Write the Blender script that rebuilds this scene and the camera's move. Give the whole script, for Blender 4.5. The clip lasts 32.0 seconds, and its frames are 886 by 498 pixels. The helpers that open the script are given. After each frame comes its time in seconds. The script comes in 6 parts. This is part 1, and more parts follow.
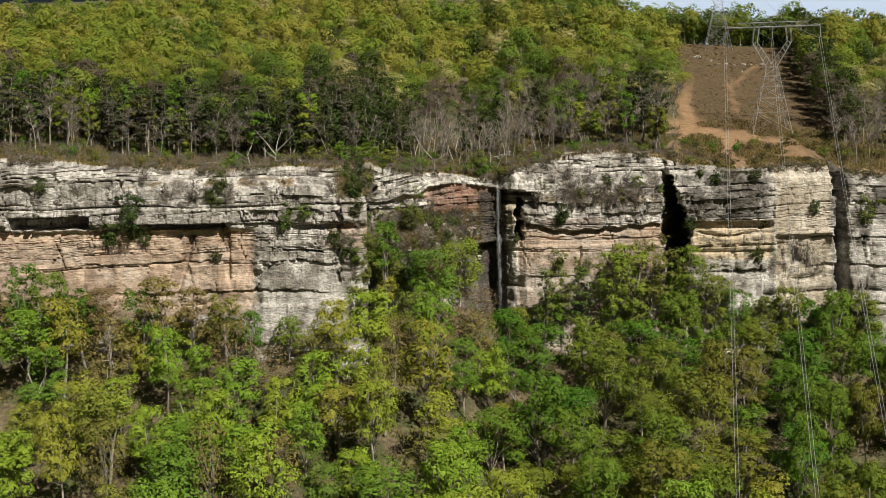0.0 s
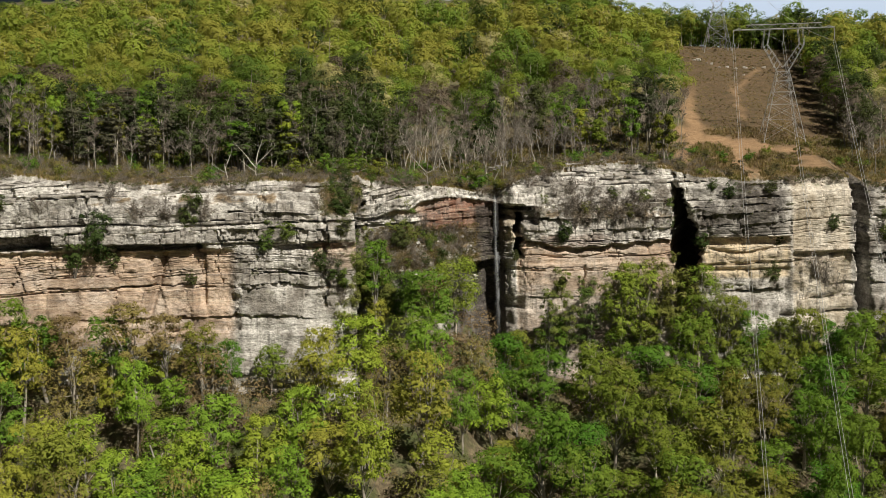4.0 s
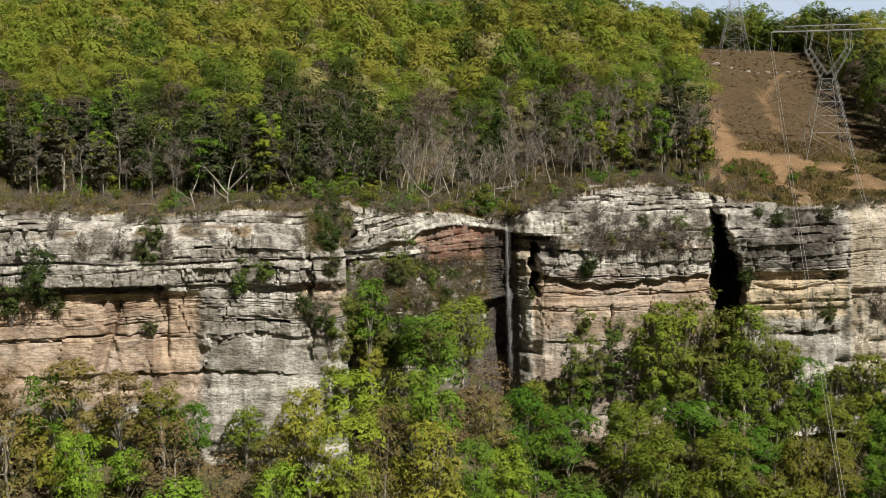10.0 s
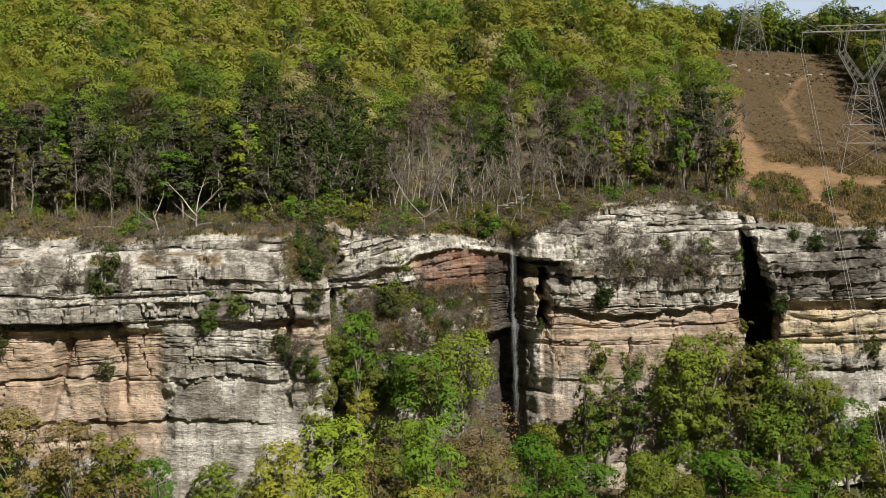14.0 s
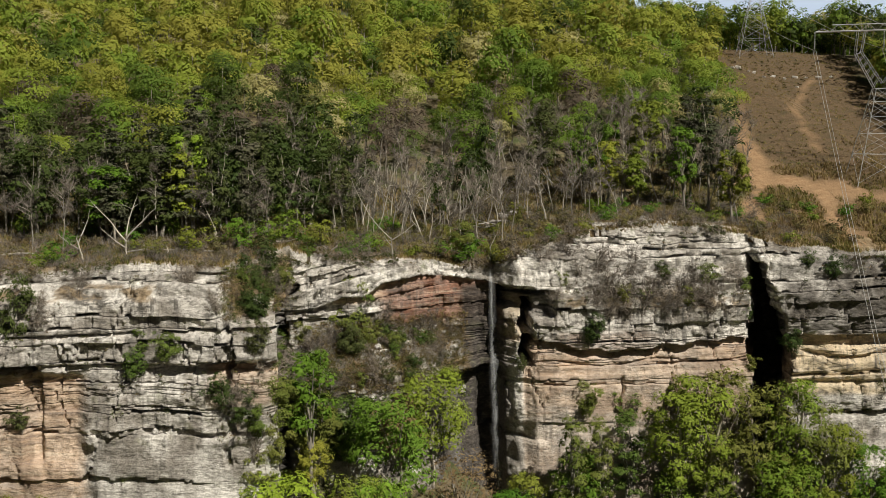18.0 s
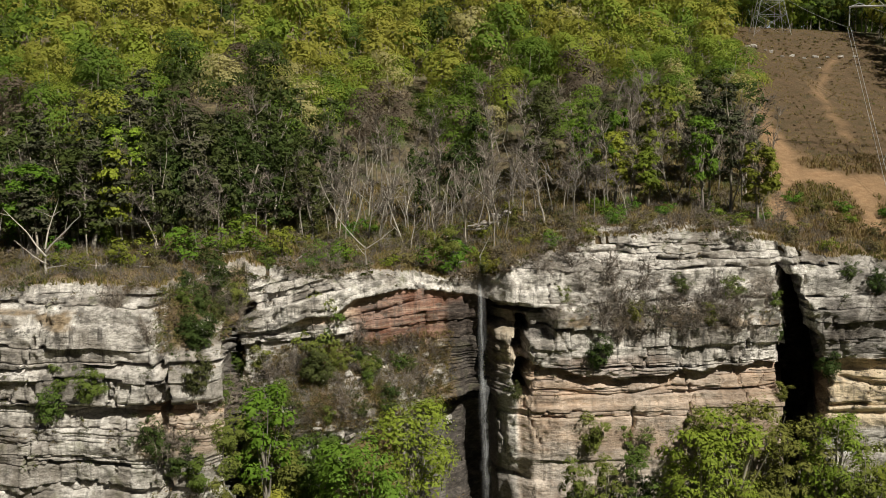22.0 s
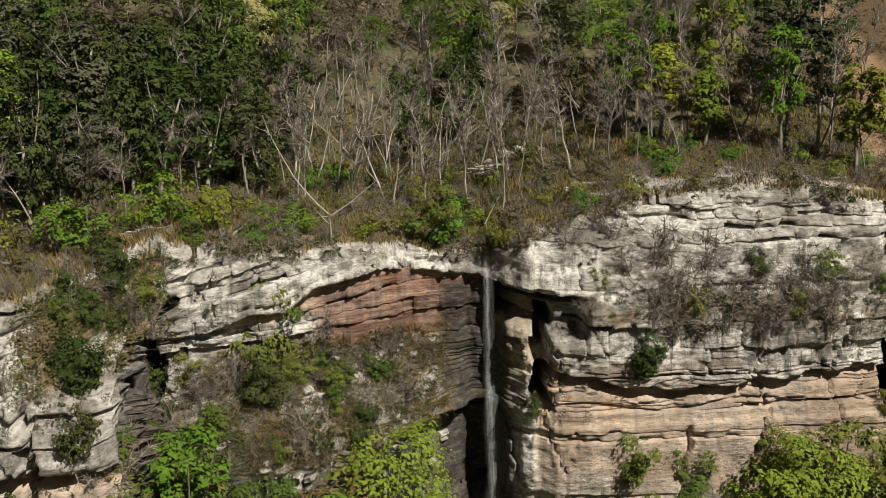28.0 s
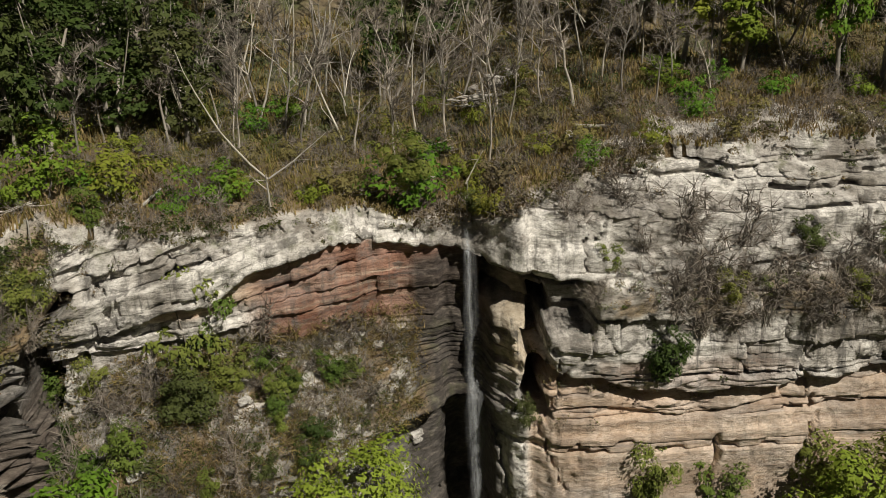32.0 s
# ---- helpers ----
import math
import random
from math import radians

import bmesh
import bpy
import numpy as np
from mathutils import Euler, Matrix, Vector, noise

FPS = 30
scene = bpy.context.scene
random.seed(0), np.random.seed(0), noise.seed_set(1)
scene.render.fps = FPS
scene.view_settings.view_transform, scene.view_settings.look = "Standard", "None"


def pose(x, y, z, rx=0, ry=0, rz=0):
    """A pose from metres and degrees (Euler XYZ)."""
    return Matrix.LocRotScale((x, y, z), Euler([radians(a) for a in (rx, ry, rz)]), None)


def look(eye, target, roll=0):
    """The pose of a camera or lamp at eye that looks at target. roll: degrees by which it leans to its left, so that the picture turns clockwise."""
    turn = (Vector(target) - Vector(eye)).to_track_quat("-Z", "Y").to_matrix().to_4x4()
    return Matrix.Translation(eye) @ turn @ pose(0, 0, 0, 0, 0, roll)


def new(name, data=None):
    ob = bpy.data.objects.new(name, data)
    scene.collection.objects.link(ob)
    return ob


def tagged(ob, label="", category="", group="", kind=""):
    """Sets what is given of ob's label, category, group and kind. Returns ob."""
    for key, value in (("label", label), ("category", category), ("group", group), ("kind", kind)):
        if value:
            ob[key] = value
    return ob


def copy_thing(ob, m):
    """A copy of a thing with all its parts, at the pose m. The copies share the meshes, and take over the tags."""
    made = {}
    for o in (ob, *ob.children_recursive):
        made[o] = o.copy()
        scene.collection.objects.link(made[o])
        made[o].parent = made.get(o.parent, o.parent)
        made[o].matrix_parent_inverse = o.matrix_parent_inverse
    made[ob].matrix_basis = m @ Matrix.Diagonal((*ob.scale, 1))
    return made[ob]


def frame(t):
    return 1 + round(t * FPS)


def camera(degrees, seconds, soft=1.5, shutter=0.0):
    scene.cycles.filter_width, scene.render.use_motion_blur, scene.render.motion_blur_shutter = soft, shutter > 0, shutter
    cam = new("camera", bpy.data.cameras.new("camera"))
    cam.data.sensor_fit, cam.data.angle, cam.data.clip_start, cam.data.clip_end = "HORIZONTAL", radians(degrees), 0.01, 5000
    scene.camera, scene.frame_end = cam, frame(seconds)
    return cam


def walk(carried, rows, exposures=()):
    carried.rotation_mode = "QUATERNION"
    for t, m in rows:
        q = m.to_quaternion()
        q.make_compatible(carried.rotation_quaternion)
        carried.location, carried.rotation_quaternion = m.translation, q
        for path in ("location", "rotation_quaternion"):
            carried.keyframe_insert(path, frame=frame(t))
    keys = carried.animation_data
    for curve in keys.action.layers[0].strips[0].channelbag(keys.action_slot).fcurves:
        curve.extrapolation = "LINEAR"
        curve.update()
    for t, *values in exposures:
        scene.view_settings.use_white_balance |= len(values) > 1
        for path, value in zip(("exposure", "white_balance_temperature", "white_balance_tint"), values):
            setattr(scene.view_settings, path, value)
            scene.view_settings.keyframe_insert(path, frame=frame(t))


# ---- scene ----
cam = camera(48.9, 32.0, soft=0.7)
METRES, EYE, TILT, LEAN, TURN = 180.0, 100.0, -7.0, 1.0, 0.0
ROWS = [
    (0.0, 0.0, 0.0, 0.0, -0.0, 0.0, -0.0),
    (0.5, -0.002, 0.0097, 0.0022, -0.01, 0.01, -0.0),
    (1.0, -0.0041, 0.0221, 0.0052, -0.01, 0.01, -0.0),
    (1.5, -0.0057, 0.0337, 0.0083, -0.05, 0.0, -0.0),
    (2.0, -0.0079, 0.0471, 0.0117, -0.27, 0.01, 0.04),
    (2.5, -0.0101, 0.0594, 0.0148, -0.48, 0.01, 0.08),
    (3.0, -0.0126, 0.0732, 0.0186, -0.72, 0.01, 0.13),
    (3.5, -0.0143, 0.0861, 0.0219, -0.91, 0.01, 0.18),
    (5.5, -0.0238, 0.1413, 0.0356, -1.64, -0.01, 0.28),
    (6.0, -0.0261, 0.1567, 0.0395, -1.82, -0.03, 0.3),
    (6.5, -0.0285, 0.171, 0.0428, -2.0, -0.02, 0.34),
    (7.0, -0.0303, 0.1869, 0.0469, -2.03, -0.03, 0.34),
    (7.5, -0.032, 0.2018, 0.0502, -2.05, -0.03, 0.34),
    (8.0, -0.0335, 0.2182, 0.054, -2.06, -0.03, 0.33),
    (8.5, -0.0344, 0.233, 0.0575, -2.07, -0.03, 0.33),
    (9.0, -0.036, 0.2495, 0.0612, -2.11, -0.03, 0.31),
    (9.5, -0.0366, 0.2639, 0.0647, -2.1, -0.05, 0.32),
    (10.0, -0.0374, 0.2789, 0.068, -2.13, -0.04, 0.32),
    (10.5, -0.0381, 0.2953, 0.0718, -2.16, -0.05, 0.32),
    (11.0, -0.0383, 0.3098, 0.0756, -2.17, -0.07, 0.31),
    (11.5, -0.0382, 0.3245, 0.0781, -2.18, -0.04, 0.32),
    (12.0, -0.0382, 0.3401, 0.0824, -2.22, -0.08, 0.29),
    (12.5, -0.0377, 0.3544, 0.0855, -2.24, -0.08, 0.29),
    (13.0, -0.0367, 0.37, 0.0892, -2.26, -0.09, 0.28),
    (13.5, -0.0354, 0.3837, 0.0924, -2.28, -0.09, 0.27),
    (14.0, -0.0334, 0.3988, 0.0957, -2.3, -0.1, 0.28),
    (14.5, -0.0306, 0.4115, 0.0986, -2.31, -0.1, 0.29),
    (16.5, -0.0143, 0.4664, 0.1112, -2.3, -0.13, 0.29),
    (17.0, -0.0094, 0.4808, 0.1146, -2.29, -0.14, 0.28),
    (17.5, -0.0055, 0.4946, 0.1176, -2.31, -0.15, 0.27),
    (18.0, -0.0014, 0.5098, 0.1209, -2.31, -0.18, 0.24),
    (18.5, 0.0017, 0.5239, 0.1237, -2.33, -0.2, 0.26),
    (19.0, 0.005, 0.5397, 0.127, -2.33, -0.22, 0.25),
    (19.5, 0.0075, 0.5539, 0.1298, -2.35, -0.25, 0.24),
    (20.0, 0.01, 0.5687, 0.1328, -2.35, -0.36, 0.23),
    (20.5, 0.0121, 0.5833, 0.1359, -2.36, -0.49, 0.24),
    (21.0, 0.0141, 0.5998, 0.1391, -2.35, -0.67, 0.25),
    (21.5, 0.0156, 0.6152, 0.1425, -2.36, -1.0, 0.24),
    (22.0, 0.0169, 0.6323, 0.1458, -2.38, -1.48, 0.26),
    (22.5, 0.0183, 0.6479, 0.1492, -2.36, -2.01, 0.27),
    (23.0, 0.0186, 0.6658, 0.1526, -2.44, -2.58, 0.29),
    (23.5, 0.0189, 0.6819, 0.1567, -2.49, -3.15, 0.28),
    (24.0, 0.0193, 0.6997, 0.1604, -2.52, -3.71, 0.3),
    (24.5, 0.0201, 0.7163, 0.1638, -2.52, -4.23, 0.33),
    (25.0, 0.0203, 0.7329, 0.1682, -2.55, -4.82, 0.32),
    (25.5, 0.0202, 0.7501, 0.1715, -2.6, -5.33, 0.34),
    (27.5, 0.0235, 0.8216, 0.1882, -2.78, -7.98, 0.41),
    (28.0, 0.0263, 0.8394, 0.1922, -2.77, -8.73, 0.45),
    (28.5, 0.0287, 0.8551, 0.1958, -2.83, -9.45, 0.51),
    (29.0, 0.0321, 0.8718, 0.1994, -2.81, -10.22, 0.57),
    (29.5, 0.0343, 0.8866, 0.2027, -2.89, -11.01, 0.59),
    (30.0, 0.0365, 0.9011, 0.2056, -2.93, -11.88, 0.63),
    (30.5, 0.0391, 0.9157, 0.2084, -2.91, -12.79, 0.69),
    (31.0, 0.0414, 0.9323, 0.2113, -2.96, -13.87, 0.69),
    (31.5, 0.0438, 0.9477, 0.2146, -2.95, -14.98, 0.75),
    (32.0, 0.046, 0.9647, 0.2177, -2.95, -16.21, 0.78),
]
walk(cam, [(t, pose(0, 0, EYE, TILT, LEAN, TURN) @ pose(METRES * x, METRES * y, METRES * z, 90 + pitch, roll, yaw)) for t, x, y, z, yaw, pitch, roll in ROWS], exposures=[(0.0, 0.14), (12.0, 0.06), (29.0, 0.04), (32.0, -0.10)])

# ---- light ----
SUN_EL, SUN_AZ = 49.0, 143.0
world = bpy.data.worlds.new("sky")
scene.world = world
world.use_nodes = True
wn = world.node_tree.nodes
wl = world.node_tree.links
sky = wn.new("ShaderNodeTexSky")
sky.sky_type = "NISHITA"
sky.sun_disc = False
sky.dust_density, sky.air_density = 3.0, 1.0
sky.sun_elevation, sky.sun_rotation = radians(SUN_EL), radians(SUN_AZ)
wl.new(sky.outputs[0], wn["Background"].inputs[0])
wn["Background"].inputs[1].default_value = 0.0065
lamp = bpy.data.lights.new("sun", "SUN")
lamp.energy, lamp.angle, lamp.color = 5.0, radians(0.53), (1.0, 0.94, 0.825)
sun = new("sun", lamp)
sun_way = Vector((math.sin(radians(SUN_AZ)) * math.cos(radians(SUN_EL)), math.cos(radians(SUN_AZ)) * math.cos(radians(SUN_EL)), math.sin(radians(SUN_EL))))
sun.matrix_world = look(Vector((60, 60, 160)) + 200 * sun_way, (60, 60, 160))

rng = np.random.default_rng(7)


# ---- materials ----
def material(name):
    m = bpy.data.materials.new(name)
    m.use_nodes = True
    nt = m.node_tree
    return m, nt.nodes, nt.links, nt.nodes["Principled BSDF"]


def node(ns, kind, **values):
    n = ns.new(kind)
    for key, v in values.items():
        n.inputs[key.replace("_", " ")].default_value = v
    return n


def ramp(ns, stops):
    r = ns.new("ShaderNodeValToRGB")
    e = r.color_ramp.elements
    while len(e) < len(stops):
        e.new(0.5)
    for el, (p, c) in zip(e, stops):
        el.position, el.color = p, (*c, 1) if len(c) == 3 else c
    return r


def blend(ns, ls, fac, a, b, kind="MIX"):
    """A colour mix; fac, a and b are sockets or values."""
    m = ns.new("ShaderNodeMix")
    m.data_type, m.blend_type = "RGBA", kind
    for k, v in ((0, fac), (6, a), (7, b)):
        if hasattr(v, "links"):
            ls.new(v, m.inputs[k])
        else:
            m.inputs[k].default_value = (*v, 1) if isinstance(v, tuple) else v
    return m.outputs[2]


def place(ns, ls, scale=(1, 1, 1)):
    g = ns.new("ShaderNodeNewGeometry")
    mp = ns.new("ShaderNodeMapping")
    ls.new(g.outputs["Position"], mp.inputs[0])
    mp.inputs["Scale"].default_value = scale
    return mp.outputs[0]


def noise_tex(ns, ls, where, scale, detail=4.0, rough=0.6):
    n = ns.new("ShaderNodeTexNoise")
    n.inputs["Scale"].default_value, n.inputs["Detail"].default_value, n.inputs["Roughness"].default_value = scale, detail, rough
    ls.new(where, n.inputs["Vector"])
    return n.outputs[0]


def attr(ns, name):
    a = ns.new("ShaderNodeAttribute")
    a.attribute_name = name
    return a.outputs["Fac"]


def rock_material():
    m, ns, ls, b = material("sandstone")
    p = place(ns, ls)
    big = noise_tex(ns, ls, p, 0.16, 5)
    fine = noise_tex(ns, ls, place(ns, ls, (0.75, 0.75, 1.9)), 1.35, 9, 0.78)
    lam = noise_tex(ns, ls, place(ns, ls, (0.28, 0.28, 5.5)), 1.0, 6, 0.72)
    streak = noise_tex(ns, ls, place(ns, ls, (1.5, 0.6, 0.10)), 1.0, 7, 0.72)
    bed = noise_tex(ns, ls, place(ns, ls, (0.06, 0.06, 1.9)), 1.0, 4, 0.6)
    grey = ramp(ns, [(0.35, (0.20, 0.187, 0.165)), (0.44, (0.50, 0.474, 0.432)), (0.565, (0.76, 0.727, 0.675))])
    ls.new(fine, grey.inputs[0])
    patch = ramp(ns, [(0.40, (0.50, 0.48, 0.455)), (0.51, (1, 1, 1))])
    ls.new(big, patch.inputs[0])
    col = blend(ns, ls, 1.0, grey.outputs[0], patch.outputs[0], "MULTIPLY")
    lamr = ramp(ns, [(0.36, (0.42, 0.40, 0.37)), (0.46, (1, 1, 1))])
    ls.new(lam, lamr.inputs[0])
    tone = ramp(ns, [(0.22, (0.58, 0.56, 0.54)), (0.5, (0.93, 0.93, 0.93)), (0.78, (1.15, 1.15, 1.15))])
    ls.new(attr(ns, "tone"), tone.inputs[0])
    col = blend(ns, ls, 0.85, col, tone.outputs[0], "MULTIPLY")
    col = blend(ns, ls, 0.28, col, lamr.outputs[0], "MULTIPLY")
    tan = ramp(ns, [(0.28, (0.22, 0.13, 0.078)), (0.42, (0.48, 0.285, 0.155)), (0.56, (0.60, 0.38, 0.215)), (0.72, (0.68, 0.51, 0.34))])
    ls.new(bed, tan.inputs[0])
    tan2 = blend(ns, ls, 0.35, tan.outputs[0], grey.outputs[0])
    tan2 = blend(ns, ls, 0.45, tan2, lamr.outputs[0], "MULTIPLY")
    tan2 = blend(ns, ls, 0.6, tan2, patch.outputs[0], "MULTIPLY")
    tan2 = blend(ns, ls, 0.8, tan2, tone.outputs[0], "MULTIPLY")
    col = blend(ns, ls, attr(ns, "tan"), col, tan2)
    red = ramp(ns, [(0.3, (0.06, 0.032, 0.022)), (0.43, (0.21, 0.09, 0.055)), (0.54, (0.33, 0.17, 0.11)), (0.68, (0.52, 0.38, 0.28))])
    ls.new(bed, red.inputs[0])
    red2 = blend(ns, ls, 0.8, red.outputs[0], tone.outputs[0], "MULTIPLY")
    col = blend(ns, ls, attr(ns, "red"), col, red2)
    pale = ramp(ns, [(0.3, (0.56, 0.44, 0.29)), (0.7, (0.80, 0.66, 0.45))])
    ls.new(fine, pale.inputs[0])
    col = blend(ns, ls, attr(ns, "pale"), col, pale.outputs[0])
    st = ramp(ns, [(0.52, (0, 0, 0)), (0.68, (1, 1, 1))])
    ls.new(streak, st.inputs[0])
    sm = ns.new("ShaderNodeMath")
    sm.operation = "MULTIPLY"
    ls.new(st.outputs[0], sm.inputs[0])
    ls.new(attr(ns, "streak"), sm.inputs[1])
    col = blend(ns, ls, sm.outputs[0], col, (0.115, 0.105, 0.095))
    # near-black colour: damp or stained rock, and shade painted into the recesses
    damp_shade = ramp(ns, [(0.36, (0.018, 0.014, 0.012)), (0.52, (0.045, 0.036, 0.03)), (0.64, (0.15, 0.125, 0.10))])
    ls.new(fine, damp_shade.inputs[0])
    col = blend(ns, ls, attr(ns, "wet_shade"), col, damp_shade.outputs[0])
    moss = ramp(ns, [(0.55, (0, 0, 0)), (0.7, (1, 1, 1))])
    ls.new(noise_tex(ns, ls, p, 0.5, 5), moss.inputs[0])
    mm = ns.new("ShaderNodeMath")
    mm.operation = "MULTIPLY"
    ls.new(moss.outputs[0], mm.inputs[0])
    ls.new(attr(ns, "moss"), mm.inputs[1])
    col = blend(ns, ls, mm.outputs[0], col, (0.13, 0.14, 0.055))
    earth = ramp(ns, [(0.3, (0.08, 0.058, 0.03)), (0.5, (0.24, 0.17, 0.092)), (0.7, (0.42, 0.32, 0.19))])
    ls.new(fine, earth.inputs[0])
    col = blend(ns, ls, attr(ns, "soil"), col, earth.outputs[0])
    # hairline cracks and lichen spots
    warp = ns.new("ShaderNodeVectorMath")
    warp.operation = "ADD"
    wn_ = ns.new("ShaderNodeTexNoise")
    wn_.inputs["Scale"].default_value, wn_.inputs["Detail"].default_value = 0.7, 3
    sc = ns.new("ShaderNodeVectorMath")
    sc.operation = "SCALE"
    sc.inputs["Scale"].default_value = 0.9
    ls.new(p, wn_.inputs["Vector"])
    ls.new(wn_.outputs["Color"], sc.inputs[0])
    ls.new(place(ns, ls, (0.22, 0.22, 0.5)), warp.inputs[0])
    ls.new(sc.outputs[0], warp.inputs[1])
    vor = ns.new("ShaderNodeTexVoronoi")
    vor.feature = "DISTANCE_TO_EDGE"
    vor.inputs["Scale"].default_value = 1.0
    ls.new(warp.outputs[0], vor.inputs["Vector"])
    cr = ramp(ns, [(0.0, (1, 1, 1)), (0.028, (0, 0, 0))])
    ls.new(vor.outputs["Distance"], cr.inputs[0])
    crm = ns.new("ShaderNodeMath")
    crm.operation = "MULTIPLY"
    crk = ramp(ns, [(0.44, (0, 0, 0)), (0.60, (0.7, 0.7, 0.7))])
    ls.new(big, crk.inputs[0])
    ls.new(cr.outputs[0], crm.inputs[0])
    ls.new(crk.outputs[0], crm.inputs[1])
    crn = ns.new("ShaderNodeMath")
    crn.operation = "MULTIPLY"
    ls.new(crm.outputs[0], crn.inputs[0])
    ls.new(attr(ns, "streak"), crn.inputs[1])
    col = blend(ns, ls, crn.outputs[0], col, (0.08, 0.068, 0.055))
    spot = ramp(ns, [(0.53, (0, 0, 0)), (0.60, (0.85, 0.85, 0.85))])
    ls.new(noise_tex(ns, ls, place(ns, ls, (1, 1, 1.6)), 0.45, 7, 0.75), spot.inputs[0])
    spm = ns.new("ShaderNodeMath")
    spm.operation = "MULTIPLY"
    ls.new(spot.outputs[0], spm.inputs[0])
    ls.new(attr(ns, "streak"), spm.inputs[1])
    col = blend(ns, ls, spm.outputs[0], col, (0.15, 0.14, 0.125))
    # a finer net of short cracks
    sc2 = ns.new("ShaderNodeVectorMath")
    sc2.operation = "SCALE"
    sc2.inputs["Scale"].default_value = 1.5
    warp2 = ns.new("ShaderNodeVectorMath")
    warp2.operation = "ADD"
    ls.new(wn_.outputs["Color"], sc2.inputs[0])
    ls.new(place(ns, ls, (0.5, 0.5, 1.5)), warp2.inputs[0])
    ls.new(sc2.outputs[0], warp2.inputs[1])
    net = ns.new("ShaderNodeTexVoronoi")
    net.feature = "DISTANCE_TO_EDGE"
    ls.new(warp2.outputs[0], net.inputs["Vector"])
    fine_cr = ramp(ns, [(0.0, (1, 1, 1)), (0.035, (0, 0, 0))])
    ls.new(net.outputs["Distance"], fine_cr.inputs[0])
    where = ramp(ns, [(0.47, (0, 0, 0)), (0.58, (0.75, 0.75, 0.75))])
    ls.new(noise_tex(ns, ls, p, 0.33, 3), where.inputs[0])
    fm = ns.new("ShaderNodeMath")
    fm.operation = "MULTIPLY"
    ls.new(fine_cr.outputs[0], fm.inputs[0])
    ls.new(where.outputs[0], fm.inputs[1])
    col = blend(ns, ls, fm.outputs[0], col, (0.07, 0.06, 0.05))
    ls.new(col, b.inputs["Base Color"])
    b.inputs["Roughness"].default_value = 0.9
    bump = ns.new("ShaderNodeBump")
    bump.inputs["Strength"].default_value, bump.inputs["Distance"].default_value = 0.8, 0.16
    facet = ns.new("ShaderNodeTexVoronoi")
    facet.distance = "CHEBYCHEV"
    facet.inputs["Scale"].default_value = 1.1
    ls.new(place(ns, ls, (1, 1, 2.1)), facet.inputs["Vector"])
    rough_h = ns.new("ShaderNodeMath")
    rough_h.operation = "ADD"
    ls.new(noise_tex(ns, ls, place(ns, ls, (1, 1, 2.2)), 2.6, 8, 0.75), rough_h.inputs[0])
    ls.new(facet.outputs["Distance"], rough_h.inputs[1])
    hgt = ns.new("ShaderNodeMath")
    hgt.operation = "ADD"
    ls.new(rough_h.outputs[0], hgt.inputs[0])
    ls.new(lam, hgt.inputs[1])
    ls.new(hgt.outputs[0], bump.inputs["Height"])
    ls.new(bump.outputs[0], b.inputs["Normal"])
    return m


def leaf_material(name, stops, through_light=0.10, attribute="", uneven=0.78):
    """Foliage; each tree takes its own hue from the stops."""
    m, ns, ls, b = material(name)
    if attribute:
        own = attr(ns, attribute)
    else:
        info = ns.new("ShaderNodeObjectInfo")
        own = info.outputs["Random"]
    hue = ramp(ns, stops)
    ls.new(own, hue.inputs[0])
    var = ramp(ns, [(0.3, (uneven, uneven, uneven)), (0.7, (1.14, 1.1, 1.05))])
    ls.new(noise_tex(ns, ls, place(ns, ls), 0.9, 3), var.inputs[0])
    col = blend(ns, ls, 1.0, hue.outputs[0], var.outputs[0], "MULTIPLY")
    ls.new(col, b.inputs["Base Color"])
    b.inputs["Roughness"].default_value = 0.62
    b.inputs["Specular IOR Level"].default_value = 0.1
    tr = ns.new("ShaderNodeBsdfTranslucent")
    ls.new(col, tr.inputs[0])
    mix = ns.new("ShaderNodeMixShader")
    mix.inputs[0].default_value = through_light
    ls.new(b.outputs[0], mix.inputs[1])
    ls.new(tr.outputs[0], mix.inputs[2])
    ls.new(mix.outputs[0], ns["Material Output"].inputs[0])
    return m


def bark_material(name, dark, light, rough=0.9):
    m, ns, ls, b = material(name)
    r = ramp(ns, [(0.3, dark), (0.7, light)])
    ls.new(noise_tex(ns, ls, place(ns, ls, (1, 1, 0.35)), 2.2, 5), r.inputs[0])
    info = ns.new("ShaderNodeObjectInfo")
    v = ramp(ns, [(0, (0.6, 0.6, 0.6)), (1, (1.15, 1.12, 1.08))])
    ls.new(info.outputs["Random"], v.inputs[0])
    ls.new(blend(ns, ls, 1.0, r.outputs[0], v.outputs[0], "MULTIPLY"), b.inputs["Base Color"])
    b.inputs["Roughness"].default_value = rough
    return m


